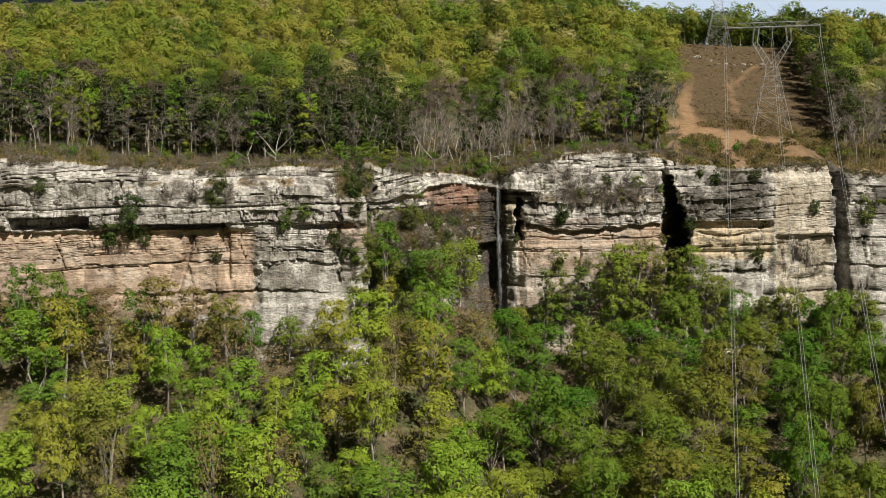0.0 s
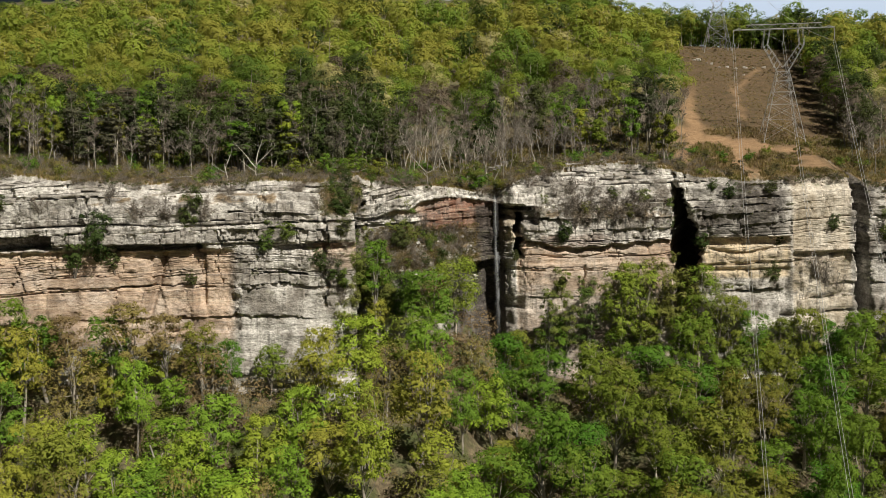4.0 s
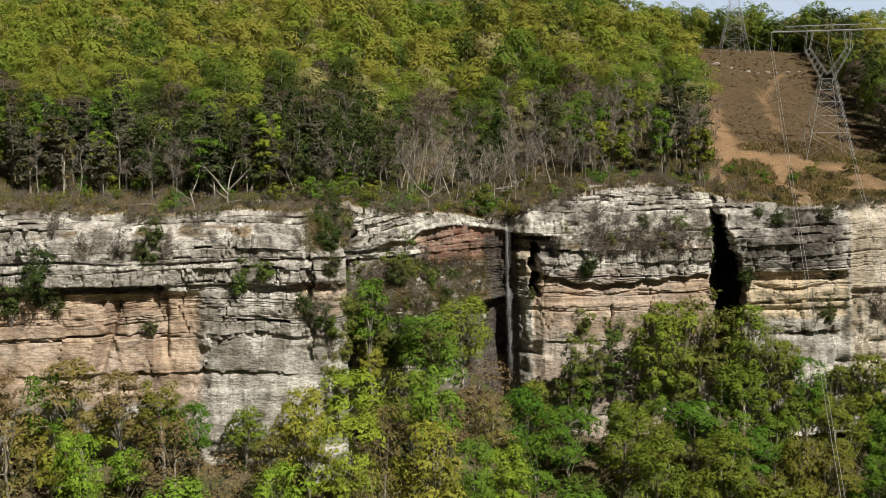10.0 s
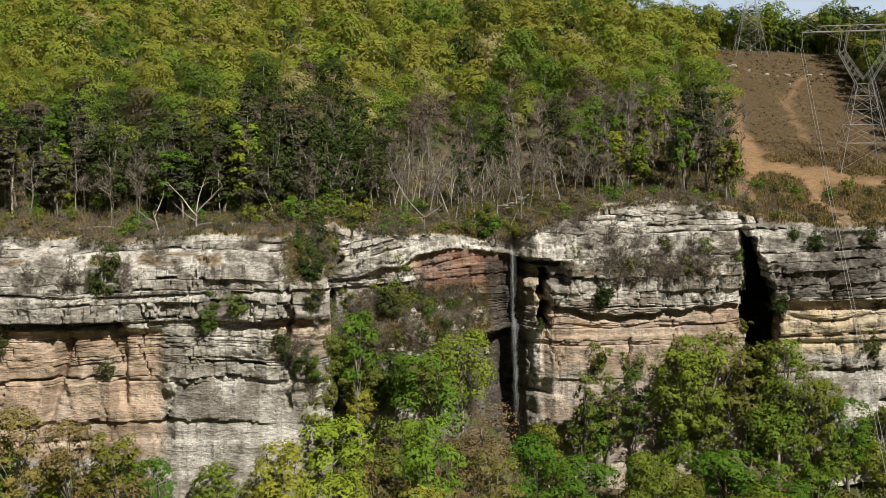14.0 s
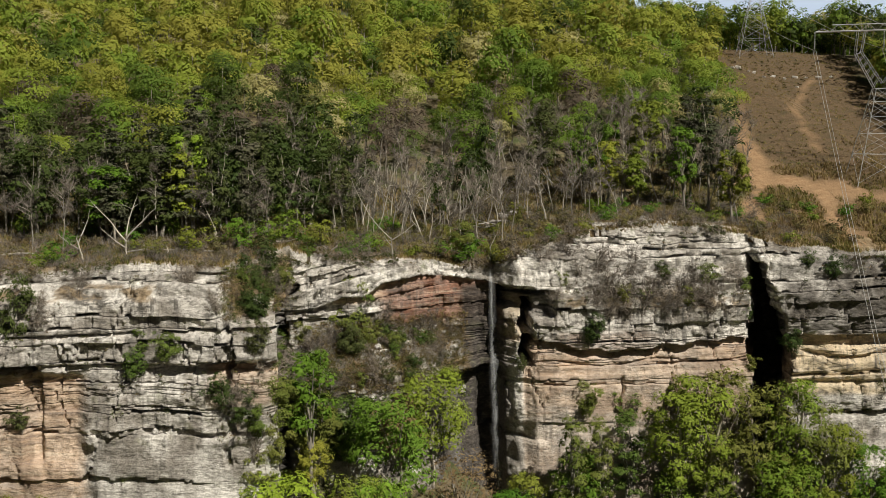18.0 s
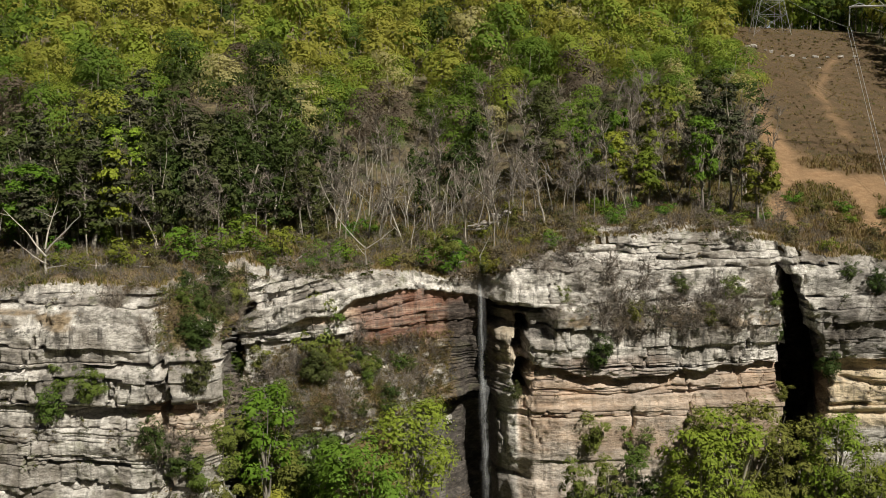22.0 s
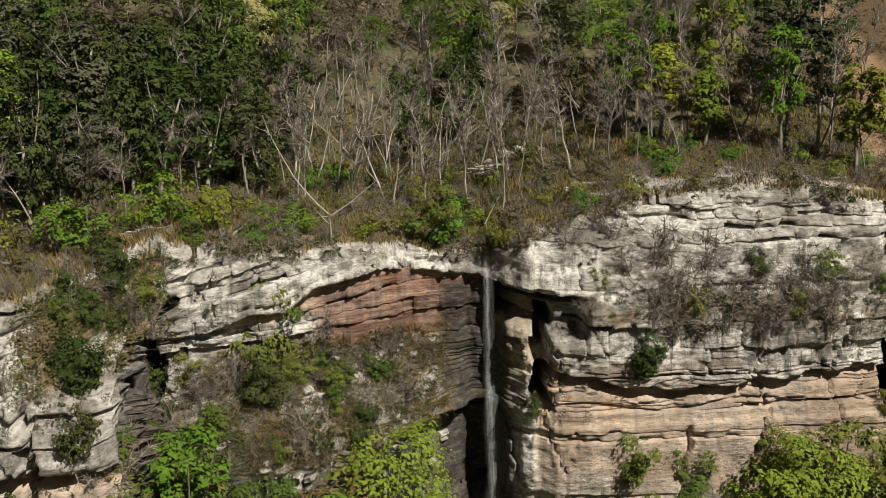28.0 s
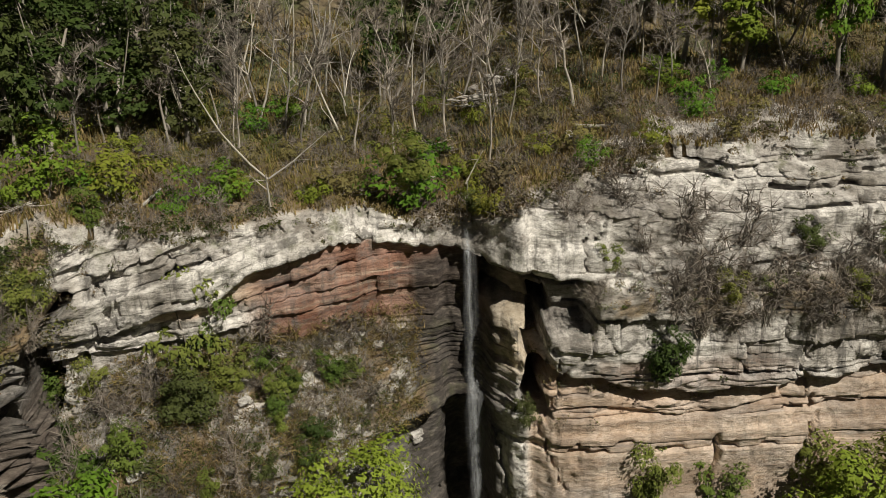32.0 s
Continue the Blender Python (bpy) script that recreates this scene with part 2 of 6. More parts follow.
def ground_material():
    m, ns, ls, b = material("hillside")
    p = place(ns, ls)
    fine = noise_tex(ns, ls, p, 0.8, 7, 0.7)
    litter = ramp(ns, [(0.3, (0.05, 0.04, 0.024)), (0.5, (0.13, 0.10, 0.058)), (0.7, (0.25, 0.20, 0.115))])
    ls.new(fine, litter.inputs[0])
    g = ramp(ns, [(0.45, (0, 0, 0)), (0.62, (1, 1, 1))])
    ls.new(noise_tex(ns, ls, p, 0.13, 5), g.inputs[0])
    green = ramp(ns, [(0.3, (0.035, 0.05, 0.014)), (0.7, (0.10, 0.115, 0.035))])
    ls.new(fine, green.inputs[0])
    col = blend(ns, ls, g.outputs[0], litter.outputs[0], green.outputs[0])
    straw = ramp(ns, [(0.3, (0.05, 0.043, 0.016)), (0.43, (0.09, 0.062, 0.029)), (0.58, (0.118, 0.076, 0.04)), (0.72, (0.16, 0.115, 0.062))])
    ls.new(noise_tex(ns, ls, p, 0.35, 7, 0.7), straw.inputs[0])
    col = blend(ns, ls, attr(ns, "cut"), col, straw.outputs[0])
    dirt = ramp(ns, [(0.3, (0.25, 0.145, 0.072)), (0.7, (0.42, 0.275, 0.15))])
    ls.new(fine, dirt.inputs[0])
    col = blend(ns, ls, attr(ns, "dirt"), col, dirt.outputs[0])
    ls.new(col, b.inputs["Base Color"])
    b.inputs["Roughness"].default_value = 1.0
    bump = ns.new("ShaderNodeBump")
    bump.inputs["Strength"].default_value, bump.inputs["Distance"].default_value = 0.8, 0.5
    ls.new(fine, bump.inputs["Height"])
    ls.new(bump.outputs[0], b.inputs["Normal"])
    return m


def water_material():
    m, ns, ls, b = material("falling_water")
    b.inputs["Base Color"].default_value = (0.82, 0.85, 0.88, 1)
    b.inputs["Roughness"].default_value = 0.6
    clear = ns.new("ShaderNodeBsdfTransparent")
    r = ramp(ns, [(0.38, (0.10, 0.10, 0.10)), (0.64, (1, 1, 1))])
    ls.new(noise_tex(ns, ls, place(ns, ls, (4.0, 4.0, 0.4)), 1.0, 6, 0.75), r.inputs[0])
    k = ns.new("ShaderNodeMath")
    k.operation = "MULTIPLY"
    ls.new(r.outputs[0], k.inputs[0])
    ls.new(attr(ns, "veil"), k.inputs[1])
    tr = ns.new("ShaderNodeBsdfTranslucent")
    tr.inputs[0].default_value = (0.86, 0.88, 0.9, 1)
    half = ns.new("ShaderNodeMixShader")
    half.inputs[0].default_value = 0.5
    ls.new(b.outputs[0], half.inputs[1])
    ls.new(tr.outputs[0], half.inputs[2])
    mix = ns.new("ShaderNodeMixShader")
    ls.new(k.outputs[0], mix.inputs[0])
    ls.new(clear.outputs[0], mix.inputs[1])
    ls.new(half.outputs[0], mix.inputs[2])
    ls.new(mix.outputs[0], ns["Material Output"].inputs[0])
    return m


def metal_material():
    m, ns, ls, b = material("galvanised_steel")
    r = ramp(ns, [(0.3, (0.34, 0.345, 0.345)), (0.7, (0.52, 0.52, 0.51))])
    ls.new(noise_tex(ns, ls, place(ns, ls), 1.4, 4), r.inputs[0])
    ls.new(r.outputs[0], b.inputs["Base Color"])
    b.inputs["Metallic"].default_value, b.inputs["Roughness"].default_value = 0.35, 0.5
    return m


ROCK = rock_material()
GROUND = ground_material()
SPRING = [(0.0, (0.125, 0.225, 0.028)), (0.3, (0.19, 0.315, 0.032)), (0.55, (0.25, 0.345, 0.036)), (0.8, (0.30, 0.295, 0.046)), (1.0, (0.12, 0.195, 0.03))]
LEAF = leaf_material("spring_leaves", SPRING)
OLIVE = leaf_material("olive_leaves", [(0.0, (0.075, 0.18, 0.018)), (0.35, (0.12, 0.205, 0.022)), (0.65, (0.17, 0.21, 0.027)), (0.85, (0.175, 0.175, 0.03)), (1.0, (0.065, 0.14, 0.022))])
FAR_LEAF = leaf_material("hillside_leaves", [(0.0, (0.06, 0.09, 0.022)), (0.2, (0.16, 0.255, 0.038)), (0.45, (0.265, 0.33, 0.05)), (0.7, (0.32, 0.315, 0.062)), (0.88, (0.42, 0.395, 0.18)), (1.0, (0.155, 0.125, 0.095))], through_light=0.38, attribute="hue", uneven=0.9)
NEAR_STUFF = leaf_material("valley_leaves", SPRING, attribute="hue")
SHRUB = leaf_material("shrub_leaves", [(0.0, (0.075, 0.125, 0.024)), (0.5, (0.12, 0.165, 0.032)), (1.0, (0.17, 0.18, 0.042))])
BROAD = leaf_material("broad_crown_leaves", [(0.0, (0.17, 0.255, 0.03)), (1.0, (0.215, 0.28, 0.036))])
DARK_LEAF = leaf_material("evergreen_leaves", [(0.0, (0.045, 0.075, 0.019)), (0.5, (0.068, 0.10, 0.025)), (1.0, (0.085, 0.095, 0.034))], 0.2)
PINE_LEAF = leaf_material("pine_needles", [(0.0, (0.065, 0.08, 0.042)), (1.0, (0.115, 0.112, 0.072))], 0.1)
DRY = leaf_material("dry_grass", [(0.0, (0.17, 0.122, 0.058)), (0.4, (0.33, 0.25, 0.118)), (0.6, (0.25, 0.21, 0.07)), (1.0, (0.11, 0.135, 0.033))], 0.2, "hue")
BARK = bark_material("grey_bark", (0.20, 0.18, 0.15), (0.50, 0.46, 0.40))
SCRUB = leaf_material("undergrowth_leaves", [(0.0, (0.05, 0.08, 0.015)), (0.35, (0.105, 0.125, 0.03)), (0.6, (0.17, 0.14, 0.055)), (0.82, (0.20, 0.15, 0.082)), (1.0, (0.12, 0.092, 0.06))], 0.2, "hue")
TWIG = bark_material("bare_twigs", (0.14, 0.12, 0.098), (0.33, 0.29, 0.245))
DEAD = bark_material("bleached_wood", (0.36, 0.335, 0.29), (0.62, 0.585, 0.52))
STEEL = metal_material()
WATER = water_material()


# ---- numeric helpers ----
def lattice(i, j, seed):
    h = (i.astype(np.int64) * 374761393 + j.astype(np.int64) * 668265263 + seed * 2147483647) & 0xFFFFFFFF
    h = ((h ^ (h >> 13)) * 1274126177) & 0xFFFFFFFF
    return ((h ^ (h >> 16)) & 0xFFFF) / 65535.0


def vnoise(x, y, seed=0):
    """Smooth value noise, 0 to 1."""
    i, j = np.floor(x), np.floor(y)
    u, v = x - i, y - j
    u, v = u * u * (3 - 2 * u), v * v * (3 - 2 * v)
    a, b, c, d = lattice(i, j, seed), lattice(i + 1, j, seed), lattice(i, j + 1, seed), lattice(i + 1, j + 1, seed)
    return (a * (1 - u) + b * u) * (1 - v) + (c * (1 - u) + d * u) * v


def fbm(x, y, seed=0, octaves=4):
    s, k, total = 0.0, 1.0, 0.0
    for o in range(octaves):
        s, total = s + k * vnoise(x * 2 ** o, y * 2 ** o, seed + 17 * o), total + k
        k *= 0.5
    return s / total


def step(a, b, v):
    u = np.clip((v - a) / (b - a), 0, 1)
    return u * u * (3 - 2 * u)


def box(v, lo, hi, soft):
    return step(lo - soft, lo + soft, v) * (1 - step(hi - soft, hi + soft, v))


def mesh_from(name, verts, faces, mat, attrs=(), smooth=False):
    """A mesh from arrays: faces is an n x 3 or n x 4 index array."""
    faces = np.asarray(faces, dtype=np.int32)
    me = bpy.data.meshes.new(name)
    n, k = faces.shape
    me.vertices.add(len(verts))
    me.vertices.foreach_set("co", np.asarray(verts, dtype=np.float32).ravel())
    me.loops.add(n * k)
    me.loops.foreach_set("vertex_index", faces.ravel())
    me.polygons.add(n)
    me.polygons.foreach_set("loop_start", np.arange(0, n * k, k, dtype=np.int32))
    if smooth:
        me.polygons.foreach_set("use_smooth", np.ones(n, dtype=bool))
    for key, values in attrs:
        a = me.attributes.new(key, "FLOAT", "POINT")
        a.data.foreach_set("value", np.asarray(values, dtype=np.float32))
    me.materials.append(mat)
    me.update(calc_edges=True)
    return me


def part(name, me, parent=None, label=""):
    ob = new(name, me)
    if parent is not None:
        ob.parent = parent
    return tagged(ob, label)


# ---- plan of the cliff ----
FACE = ([-400, -200, -130, -100, -60, -40, -25, -20, -18.9, -18.55, -18.35, -18.15, -17.9, -16, -8, -3, 2, 6, 12, 14.4, 15.6, 17.5, 19.4, 20.4, 30, 45, 56, 62, 75, 85, 98, 104, 115, 140, 220, 420],
        [262, 238, 227, 225, 224.5, 224, 223.5, 224, 225.2, 229, 234, 239, 243.6, 244.5, 246, 248.5, 250.5, 252, 252.5, 252.0, 249.8, 248.4, 247.4, 246.8, 246.5, 246.5, 247, 246, 246, 247, 248, 247.5, 247, 243, 236, 250])
TOP = ([-400, -104, -90, -77, -64, -50, -37, -19, -16, -9, -2, 3, 8.4, 13.5, 16, 18, 24, 30, 36, 47, 57, 65, 74, 100, 106, 113, 140, 400],
       [96, 94.1, 93.4, 92.1, 90.8, 90.5, 91.2, 90.4, 89.3, 89.1, 88.6, 87.7, 86.8, 86.3, 87.2, 89, 90.2, 91.2, 92.1, 92.1, 90.3, 88.7, 88.0, 88.1, 85.7, 85.3, 84, 80])
FOOT = ([-400, -100, -22, -13, 5, 12, 20, 40, 53, 62, 78, 100, 400], [54, 52, 50, 58, 57, 49, 46, 47, 50, 47, 44, 46, 44])


def face_y(x):
    return np.interp(x, *FACE)


def top_z(x):
    return np.interp(x, *TOP) + 0.5 * (fbm(x * 0.25, x * 0 + 3, 5) - 0.5)


def soft_y(x):
    """The face line without its narrow clefts, for the ground behind and below."""
    return (face_y(x - 6) + face_y(x) + face_y(x + 6)) / 3


def low_z(x, y):
    """The valley side below the cliff."""
    d = y - soft_y(x)
    low = np.interp(x, *FOOT) + 0.46 * np.minimum(d, 3) + 5 * (fbm(x * 0.03, y * 0.03, 11) - 0.5)
    return np.maximum(low, -70 + 6 * fbm(x * 0.004, y * 0.004, 12))


def hill_z(x, y):
    """The plateau and the hill above the cliff."""
    d = np.maximum(y - soft_y(x), -8)
    near = np.interp(x, [-60, 40, 70], [0.14, 0.10, 0.24])
    far = np.interp(x, [-140, -40, 60, 110], [0.25, 0.29, 0.31, 0.29])
    hill = top_z(x) + near * np.minimum(d, 32) + far * np.maximum(d - 32, 0) + 1.6 * (fbm(x * 0.06, y * 0.06, 21) - 0.5) * step(0, 20, d)
    crest = np.interp(x, [-200, 40, 85, 130, 220], [185, 175, 139, 136, 128])
    return crest - np.log1p(np.exp(np.clip((crest - hill) / 4, -30, 30))) * 4


def ground_z(x, y):
    x, y = np.asarray(x, float), np.asarray(y, float)
    return np.where(y > soft_y(x), hill_z(x, y), low_z(x, y))


def cut_mask(x, y):
    """The cleared strip under the power line."""
    left = np.interp(y, [245, 265, 320, 400, 425, 445], [60, 63, 77, 91, 80, 75]) + 4 * (vnoise(y * 0.15, y * 0, 31) - 0.5)
    right = np.interp(y, [245, 270, 400, 445], [114, 109, 141, 150]) + 4 * (vnoise(y * 0.15, y * 0, 32) - 0.5)
    return box(x, left, right, 1.5) * (1 - step(436, 444, y))


def track_mask(x, y):
    """Bare earth: the tracks, the path up the strip and the worn patches by the pylon."""
    a = np.interp(y, [258, 272, 278, 285, 298, 319, 354, 385], [61, 64, 66.5, 72, 74.5, 78, 89.5, 100])
    b = np.interp(y, [250, 266, 270, 276, 281, 285, 290], [76.5, 77.2, 78.7, 80.5, 82, 80, 75.5])
    c = np.interp(y, [300, 307, 322, 331, 338, 358, 376, 380, 388], [90, 92, 94.5, 97.5, 98.3, 108, 117.5, 121, 123])
    w = 0.1 + 1.7 * vnoise(x * 0.2, y * 0.2, 41)
    t = np.maximum((1 - step(w, w + 1.6, np.abs(x - a))) * (1 - step(300, 362, y)) * step(258, 266, y), (1 - step(w * 0.8, w * 0.8 + 1.4, np.abs(x - b))) * (1 - step(288, 292, y)))
    t = np.maximum(t, 0.55 * (1 - step(0.5, 1.3, np.abs(x - c))) * box(y, 306, 384, 4))
    worn = step(0.50, 0.62, fbm(x * 0.07, y * 0.13, 43)) * box(y, 257, 297, 4) * box(x, 64, 100, 4)
    worn = np.maximum(worn * 0.75, 0.9 * np.exp(-((x - 95) / 5) ** 2 - ((y - 278) / 3.5) ** 2))
    return np.clip(np.maximum(t * 0.9, worn) * (0.55 + 0.9 * fbm(x * 0.3, y * 0.3, 42)), 0, 1) * (y > soft_y(x) + 4)


# ---- cliff ----
BEDS, LAYERS = [16.0], []
while BEDS[-1] < 104:
    thick = float(rng.choice([0.9, 1.6, 2.5, 3.6, 5.0], p=[0.16, 0.2, 0.26, 0.22, 0.16])) * float(rng.uniform(0.8, 1.25))
    low = BEDS[-1]
    BEDS.append(low + thick)
    LAYERS.append(low)
    if rng.uniform() < 0.55:
        while low + 0.7 < BEDS[-1]:
            low += float(rng.choice([0.3, 0.45, 0.7, 1.1], p=[0.25, 0.3, 0.25, 0.2]))
            if BEDS[-1] - low > 0.25:
                LAYERS.append(low)
BEDS, LAYERS = np.array(BEDS), np.array(LAYERS)
ARCH = ([-30, -20, -15, -10.3, -6.6, -4.3, 0, 3, 8.4, 13.3, 15.5, 18, 23.4, 24.5], [78, 80.5, 81.9, 83.7, 83.5, 85.2, 86.0, 86.2, 85.4, 84.6, 84.1, 83.9, 83.6, 83.2])
BROW = ([18, 20.4, 24, 28.3, 34, 40.7, 48, 55, 58], [77, 76.4, 75.2, 74.2, 73.9, 74.5, 75.0, 75.3, 75.5])


def bend(x, z):
    """Shift of the rock face sideways, where its corner is undercut."""
    return np.interp(x, [-24, -18.9, -18.15, -17.9, -13], [0, 0.9, -2.6, -2.8, 0]) * (1 - step(83.2, 85.5, z))


def strata(x, z):
    """Height counted along the beds, which sway along the face and dip towards the arch."""
    tilt = box(x, -17.9, 15.5, 0.4) * box(x, -22, 6, 3) * step(79, 84, z) * (0.176 * (6 - x))
    return z + 0.5 * np.sin(x * 0.045) + 1.2 * (vnoise(x * 0.05, x * 0, 61) - 0.5) + 0.3 * (vnoise(x * 0.33, x * 0, 62) - 0.5) + tilt


def strata_rows(lo, hi):
    """Heights along the beds at which the face is drawn: both lips of every parting, and steps between."""
    out = []
    for a, b in zip(LAYERS, LAYERS[1:]):
        if a < 62:
            out += list(np.arange(a + 0.001, b, 0.8))
        else:
            out += [a + 0.001, a + 0.09, a + 0.1]
            if b - a > 0.35:
                out += list(np.linspace(a + 0.21, b - 0.001, max(2, int((b - a - 0.2) / 0.23) + 1)))
            else:
                out.append(b - 0.001)
    return np.array([v for v in out if lo <= v < hi])


def chips(x, z, seed, size):
    """Broken, stepped relief with sharp edges."""
    t = 6 * fbm(x * size, z * size * 1.4, seed, 3)
    return np.floor(t) + step(0.42, 0.58, t - np.floor(t)) - 3


def cliff_surface(x, z):
    """y of the rock face and its colour masks, for arrays of x and z."""
    x, z = np.asarray(x, float), np.asarray(z, float)
    top = top_z(x)
    row = np.floor(z / 1.7 + 0.5 * vnoise(x * 0.2, z * 0, 48))
    xw = x + 0.9 * (lattice(row, np.floor(x * 0.8), 49) - 0.5) + 1.1 * (fbm(z * 0.5, x * 0.3, 47) - 0.5) + 0.9 * (fbm(x * 1.7, z * 0.45, 46, 3) - 0.5)
    xw = x + (xw - x) * (1 - 0.5 * box(x, 14.2, 21.5, 0.6) - 0.97 * box(x, -20.5, -16.8, 0.5))
    gully = step(83.8, 86.2, z) * box(x, -26, -17.4, 0.5)
    y = face_y(xw) * (1 - gully) + gully * np.interp(xw, [-26, -24.5, -21.5, -18.5, -17.4], [223.6, 226, 234.5, 242, 243.8]) + 0.5 * (vnoise(z * 0.4, x * 0.1, 50) - 0.5)
    # lean, bulges
    y += 0.09 * (z - 78) + 1.3 * (fbm(x * 0.05, z * 0.04, 51) - 0.5) * 2 + 0.7 * (fbm(x * 0.16, z * 0.2, 52) - 0.5)
    left, mid, right = box(x, -130, -18.9, 0.4), box(x, -17.9, 15.5, 0.4), box(x, 18.5, 57, 0.5)
    # brink worn back into slabs
    brink = step(top - 2.4, top + 0.3, z)
    brink = 0.35 * brink + 0.65 * np.floor(brink * 3 + 0.35) / 3
    y += brink * (1.2 + 2.5 * vnoise(x * 0.22, x * 0, 53))
    rough = np.ones_like(x)
    # left wall
    cave = box(x, -101, -83, 0.8) * box(z, 78.0 + 0.7 * fbm(x * 0.3, x * 0, 54), 80.9 + 0.6 * fbm(x * 0.25, x * 0 + 5, 55), 0.1)
    cave = cave + 0.7 * box(x, -69, -51, 0.8) * box(z, 77.7 + 0.6 * fbm(x * 0.3, x * 0, 54), 79.0 + 0.5 * fbm(x * 0.25, x * 0 + 5, 55), 0.1)
    y += 5.0 * cave
    terrace = box(x, -75, -19.5, 4)
    y += terrace * (0.05 * np.maximum(0, z - 84.5) + 0.9 * step(87.5, 87.75, z + 0.9 * (fbm(x * 0.12, x * 0, 33) - 0.5) * 2))
    orange_l = box(x, -106, -44, 1.5) * box(z, 58, 77.9, 0.5)
    y += orange_l * 1.1 * step(63, 76, z)
    y += 1.5 * (np.abs(z - 83.2 - 0.25 * np.sin(x * 0.15)) < 0.17) * left * step(0.25, 0.4, vnoise(x * 0.2, x * 0, 56))
    y -= 0.8 * left * box(z, 79.3, 83.0, 0.15)
    groove = box(x, -52, -18.8, 0.8) * box(z, 77.6, 78.8, 0.12)
    y += groove * 2.0 * box(x, -34, -18.6, 3)
    slab = box(x, -43, -21, 1.2) * box(z, 50, 68.5, 0.3)
    rough *= 1 - 0.75 * slab
    y -= 1.0 * slab
    ledgy = box(x, -44, -20, 1.0) * box(z, 68.5, 77.5, 0.3)
    y -= ledgy * 0.9 * (77.5 - z) / 9
    y += 1.2 * box(x, -52.2, -49.8, 0.3) * box(z, 66, 79, 0.5)
    y += 3.0 * np.exp(-((x + 60.5 - (z - 70) * 0.3) / 0.7) ** 2) * box(z, 64, 77, 1) * 0.6
    # arch over the red recess
    roof = np.interp(x, *ARCH)
    under = step(roof + 0.12, roof - 0.12, z) * mid
    y += under * np.interp(x, [-19, -13, -11, -5, 0, 14, 16], [0.7, 0.8, 1.1, 1.1, 1.2, 1.6, 1.2])
    red_wall = under * box(x, -4, 17, 1)
    arch_ring = np.exp(-((z - roof - 0.9) / 0.13) ** 2) * box(x, -12, 14, 1) * 0.5
    y += arch_ring
    # vegetated shelf under the recess, dark wall below it
    shelf = np.interp(x, [-20, -16, -4, 4, 9, 13], [74, 75.5, 77.3, 76.8, 75.5, 74])
    outw = np.interp(x, [-20, -15, -4, 3, 9, 13], [2, 5, 7.5, 7.0, 4.0, 1.5])
    y -= mid * outw * step(shelf + 1.5, shelf - 5.5, z)
    y += mid * box(x, 5.5, 16, 1.0) * box(z, 40, 70.6, 0.25) * 4.2
    # chute of the fall
    y += 0.8 * box(x, 11.5, 16.8, 0.7) * box(z, 40, 86.8, 0.4)
    # overhang and holes right of the fall
    nook = box(x, 15.0, 23.4, 0.5) * step(roof + 0.1, roof - 0.15, z) * step(80.0, 81.2, z + 0.12 * (x - 15))
    y += 4.0 * nook
    hole = box(xw + 0.25 * np.sin(z * 1.3), 18.3, 20.0, 0.25) * (box(z, 77.0, 82.0, 0.5) + box(z, 71.8, 76.2, 0.5))
    y += 8.0 * hole
    # right block: terrace, brow, orange band
    y += right * 1.2 * step(83.0, 83.2, z + 0.35 * np.round(1.5 * np.sin(x * 0.4)))
    y += right * 0.9 * step(85.9, 86.1, z + 0.3 * np.round(1.5 * np.sin(x * 0.7 + 1)))
    y += right * 1.2 * step(88.9, 89.1, z + 0.3 * np.round(1.6 * np.sin(x * 0.5 + 2))) * box(x, 24, 50, 3)
    brow = np.interp(x, *BROW) + 0.25 * np.sin(x * 1.1)
    under2 = right * step(brow + 0.1, brow - 0.15, z)
    y += under2 * (1.7 - 1.3 * step(brow - 0.4, brow - 2.0, z))
    orange_r = right * step(brow + 0.4, brow - 0.3, z)
    y += right * 0.55 * np.exp(-((z - 71.9 - 0.5 * np.sin(x * 0.35)) / 0.16) ** 2)
    slab_r = box(x, 20, 57, 1) * box(z, 48, 70.3, 0.4)
    rough *= 1 - 0.6 * slab_r * box(x, 26, 57, 2)
    y -= 0.6 * slab_r
    y += 1.3 * np.exp(-((x - 34.2 - 0.12 * (z - 66) - 0.2 * np.sin(z * 1.7)) / 0.22) ** 2) * box(z, 58, 69.5, 0.8)
    # stacked pillar, pale scoops, pale wall
    pill = box(x, 61.5, 83, 0.8)
    y += pill * 1.4 * box(z, 73.6, 75.6, 0.25) + pill * 0.9 * step(75.8, 75.2, z)
    scoop = pill * np.exp(-((z - 71.9 - 0.02 * (x - 72) ** 2) / 0.45) ** 2)
    y += 1.1 * scoop
    y += pill * 0.9 * np.exp(-((z - 67.9) / 0.3) ** 2)
    pale_w = box(x, 84, 98.7, 0.5)
    rough *= 1 - 0.9 * pale_w * step(72, 73, z)
    y += pale_w * 1.5 * box(z, 69, 71.8, 0.3)
    rough *= (1 - 0.55 * np.clip(orange_r + 0.8 * red_wall + 0.4 * orange_l, 0, 1))
    # clefts
    y += 7 * box(x + 0.15 * np.round(2 * np.sin(z * 0.7)), -18.3, -17.0, 0.12) * step(86.5, 85.0, z)
    y += 2.2 * box(xw, -24.6, -23.9, 0.25) * box(z, 66, 86, 1)
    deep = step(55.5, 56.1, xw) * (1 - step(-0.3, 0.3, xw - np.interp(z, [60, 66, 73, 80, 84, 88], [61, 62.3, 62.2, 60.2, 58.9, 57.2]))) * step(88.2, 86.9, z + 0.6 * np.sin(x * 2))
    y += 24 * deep
